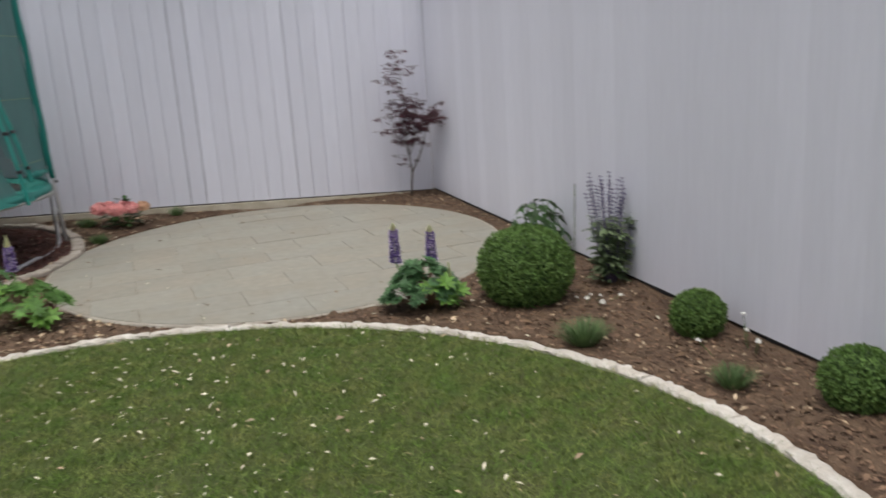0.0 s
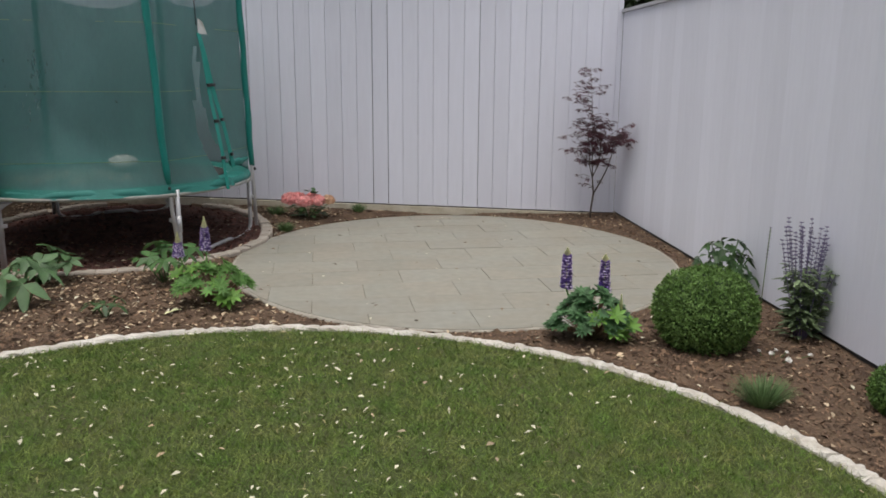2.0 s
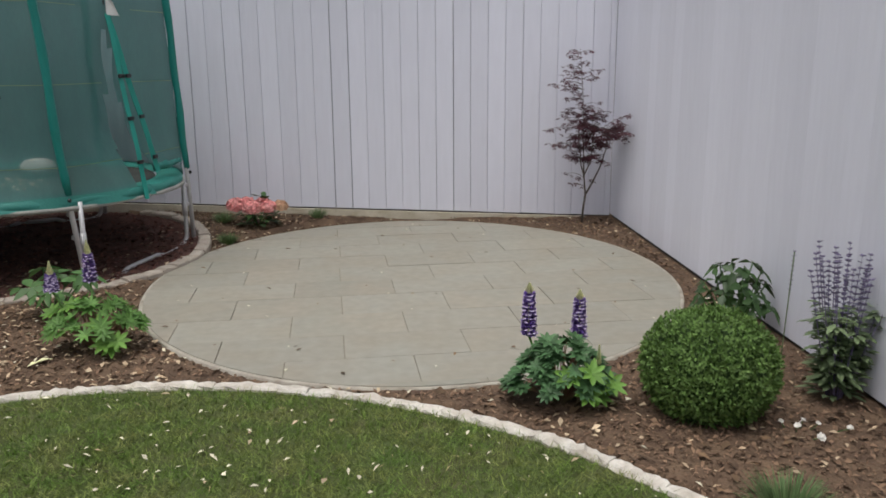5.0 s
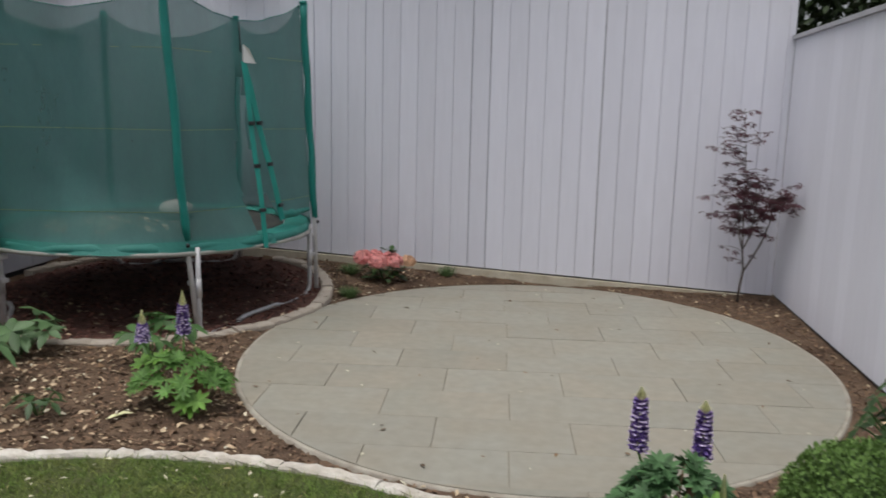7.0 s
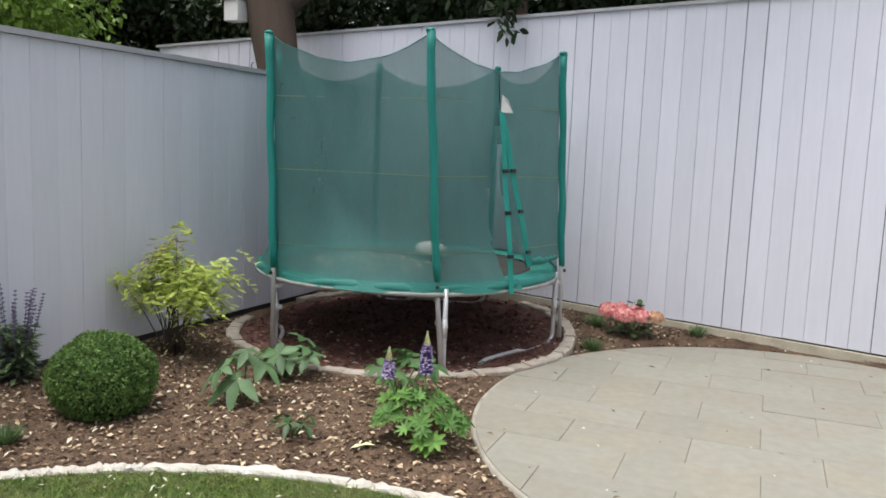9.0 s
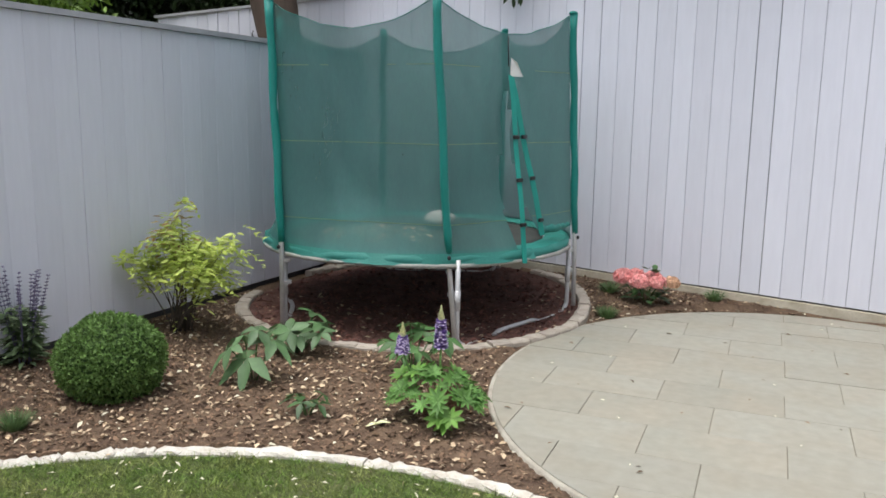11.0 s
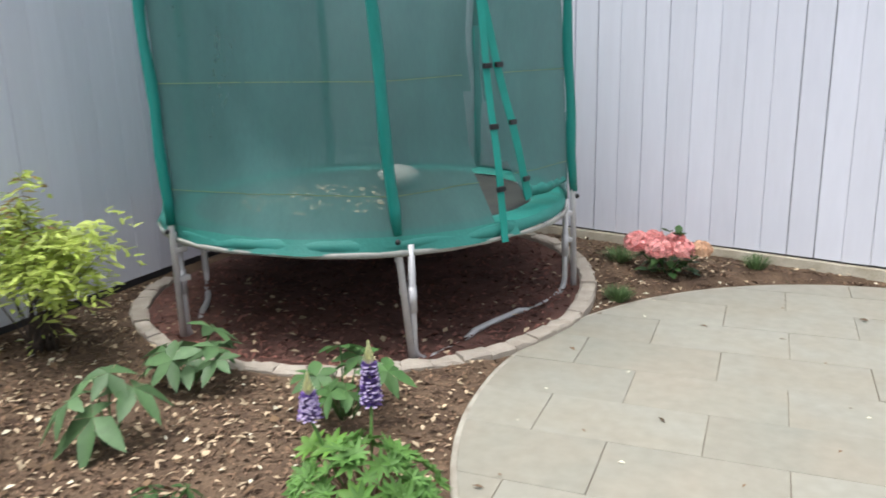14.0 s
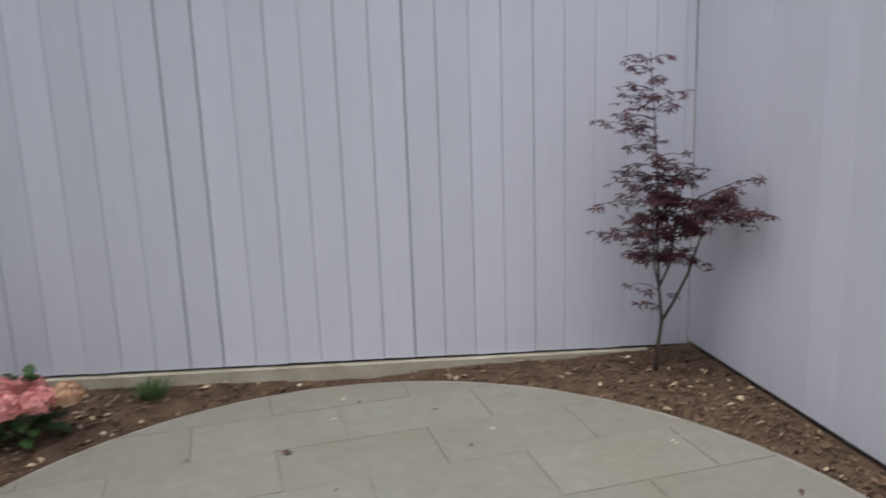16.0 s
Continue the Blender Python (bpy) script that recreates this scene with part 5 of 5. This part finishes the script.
# ---- patio: bluestone flags in running courses ----
COURSES = (-2.42, -2.04, -1.66, -1.27, -0.86, -0.44, -0.06, 0.33, 0.715, 1.115, 1.495, 1.88, 2.27)
TILT = radians(7)
patio = root("patio", 0, 0, 0, "round patio of grey-green bluestone flags", "patio", kind="structure")


def clip_to_oval(poly, a, b):
    """The part of a convex plan polygon that lies inside the patio's oval."""
    K = 90
    for k in range(K):
        w0, w1 = 2 * math.pi * k / K, 2 * math.pi * (k + 1) / K
        p0, p1 = (a * math.cos(w0), b * math.sin(w0)), (a * math.cos(w1), b * math.sin(w1))
        ex, ey = p1[0] - p0[0], p1[1] - p0[1]
        inside = lambda q: ex * (q[1] - p0[1]) - ey * (q[0] - p0[0])
        out = []
        for i, q in enumerate(poly):
            r = poly[(i + 1) % len(poly)]
            dq, dr = inside(q), inside(r)
            if dq >= 0:
                out.append(q)
            if (dq >= 0) != (dr >= 0):
                s = dq / (dq - dr)
                out.append((q[0] + (r[0] - q[0]) * s, q[1] + (r[1] - q[1]) * s))
        poly = out
        if len(poly) < 3:
            return []
    return poly


def inset(poly, d):
    """A convex polygon drawn in by d on every side, about."""
    cx, cy = sum(p[0] for p in poly) / len(poly), sum(p[1] for p in poly) / len(poly)
    return [(p[0] + (cx - p[0]) * min(0.4, d / max(0.02, math.hypot(cx - p[0], cy - p[1]))), p[1] + (cy - p[1]) * min(0.4, d / max(0.02, math.hypot(cx - p[0], cy - p[1])))) for p in poly]


for i in range(len(COURSES) - 1):
    v0, v1 = COURSES[i], COURSES[i + 1]
    u = -0.22 - 0.70 * 5 + (0.33 if i % 2 == 0 else 0.0) + rng.uniform(-0.012, 0.012)
    while u < 2.4:
        wide = 0.70
        g = 0.0019
        gap = 0.0030 if rng.uniform() < 0.3 else 0.0
        rect = [(u + g, v0 + 0.0004), (u + wide - g, v0 + 0.0004), (u + wide - g, v1 - gap), (u + g, v1 - gap)]
        poly = [(p * math.cos(TILT) - q * math.sin(TILT) - PATIO_X + 0.0, p * math.sin(TILT) + q * math.cos(TILT) + 5.65 - PATIO_Y) for p, q in rect]
        poly = clip_to_oval(poly, PATIO_A - 0.015, PATIO_B - 0.015)
        u += wide
        if len(poly) < 3:
            continue
        area = abs(sum(poly[k][0] * poly[(k + 1) % len(poly)][1] - poly[(k + 1) % len(poly)][0] * poly[k][1] for k in range(len(poly)))) / 2
        if area < 0.004:
            continue
        top = 0.004 + rng.normal(0, 0.0012)
        inner = inset(poly, 0.003)
        n = len(poly)
        V = [(x + PATIO_X, y + PATIO_Y, -0.03) for x, y in poly] + [(x + PATIO_X, y + PATIO_Y, top - 0.0018) for x, y in poly] + [(x + PATIO_X, y + PATIO_Y, top) for x, y in inner]
        F = [[k, (k + 1) % n, n + (k + 1) % n, n + k] for k in range(n)] + [[n + k, n + (k + 1) % n, 2 * n + (k + 1) % n, 2 * n + k] for k in range(n)] + [list(range(2 * n, 3 * n))]
        raw("flagstone", V, F, M_STONE_WARM if rng.uniform() < 0.38 else M_STONE, patio)
V = [(PATIO_X + (PATIO_A - 0.01) * math.cos(2 * math.pi * k / 96), PATIO_Y + (PATIO_B - 0.01) * math.sin(2 * math.pi * k / 96), z) for z in (-0.05, -0.002) for k in range(96)]
raw("joint_bed", V, [[k, (k + 1) % 96, 96 + (k + 1) % 96, 96 + k] for k in range(96)] + [list(range(96, 192))], M_JOINT, patio)
# mortar haunch round the rim
V, F = [], []
for k in range(121):
    a = 2 * math.pi * k / 120
    for d, z in ((-0.014, 0.0), (0.002, 0.0015), (0.010, -0.006), (0.016, -0.045)):
        d2 = d + (0.005 * noise.noise((math.cos(a) * 9, math.sin(a) * 9, d * 50)) if d > 0 else 0)
        V.append((PATIO_X + (PATIO_A + d2) * math.cos(a), PATIO_Y + (PATIO_B + d2) * math.sin(a), z))
for k in range(120):
    for i in range(3):
        F.append([k * 4 + i, k * 4 + i + 1, k * 4 + i + 5, k * 4 + i + 4])
raw("mortar_rim", V, F, M_RIMSET, patio, True)
pts = []
while len(pts) < 60:
    x, y = rng.uniform(-2, 2), rng.uniform(3.6, 7.7)
    if math.hypot((x - PATIO_X) / PATIO_A, (y - PATIO_Y) / PATIO_B) < 0.97:
        pts.append((x, y, 0.006))
flakes("patio_leaves", np.array(pts[:34]), (0.02, 0.055), M_DEADLEAF, "dry leaf scraps on the patio", "leaf litter", lift=0.004, tilt=0.25)
flakes("patio_petals", np.array(pts[34:]), (0.015, 0.035), M_PETAL_PALE, "pale petals on the patio", "petals", lift=0.004, tilt=0.25)
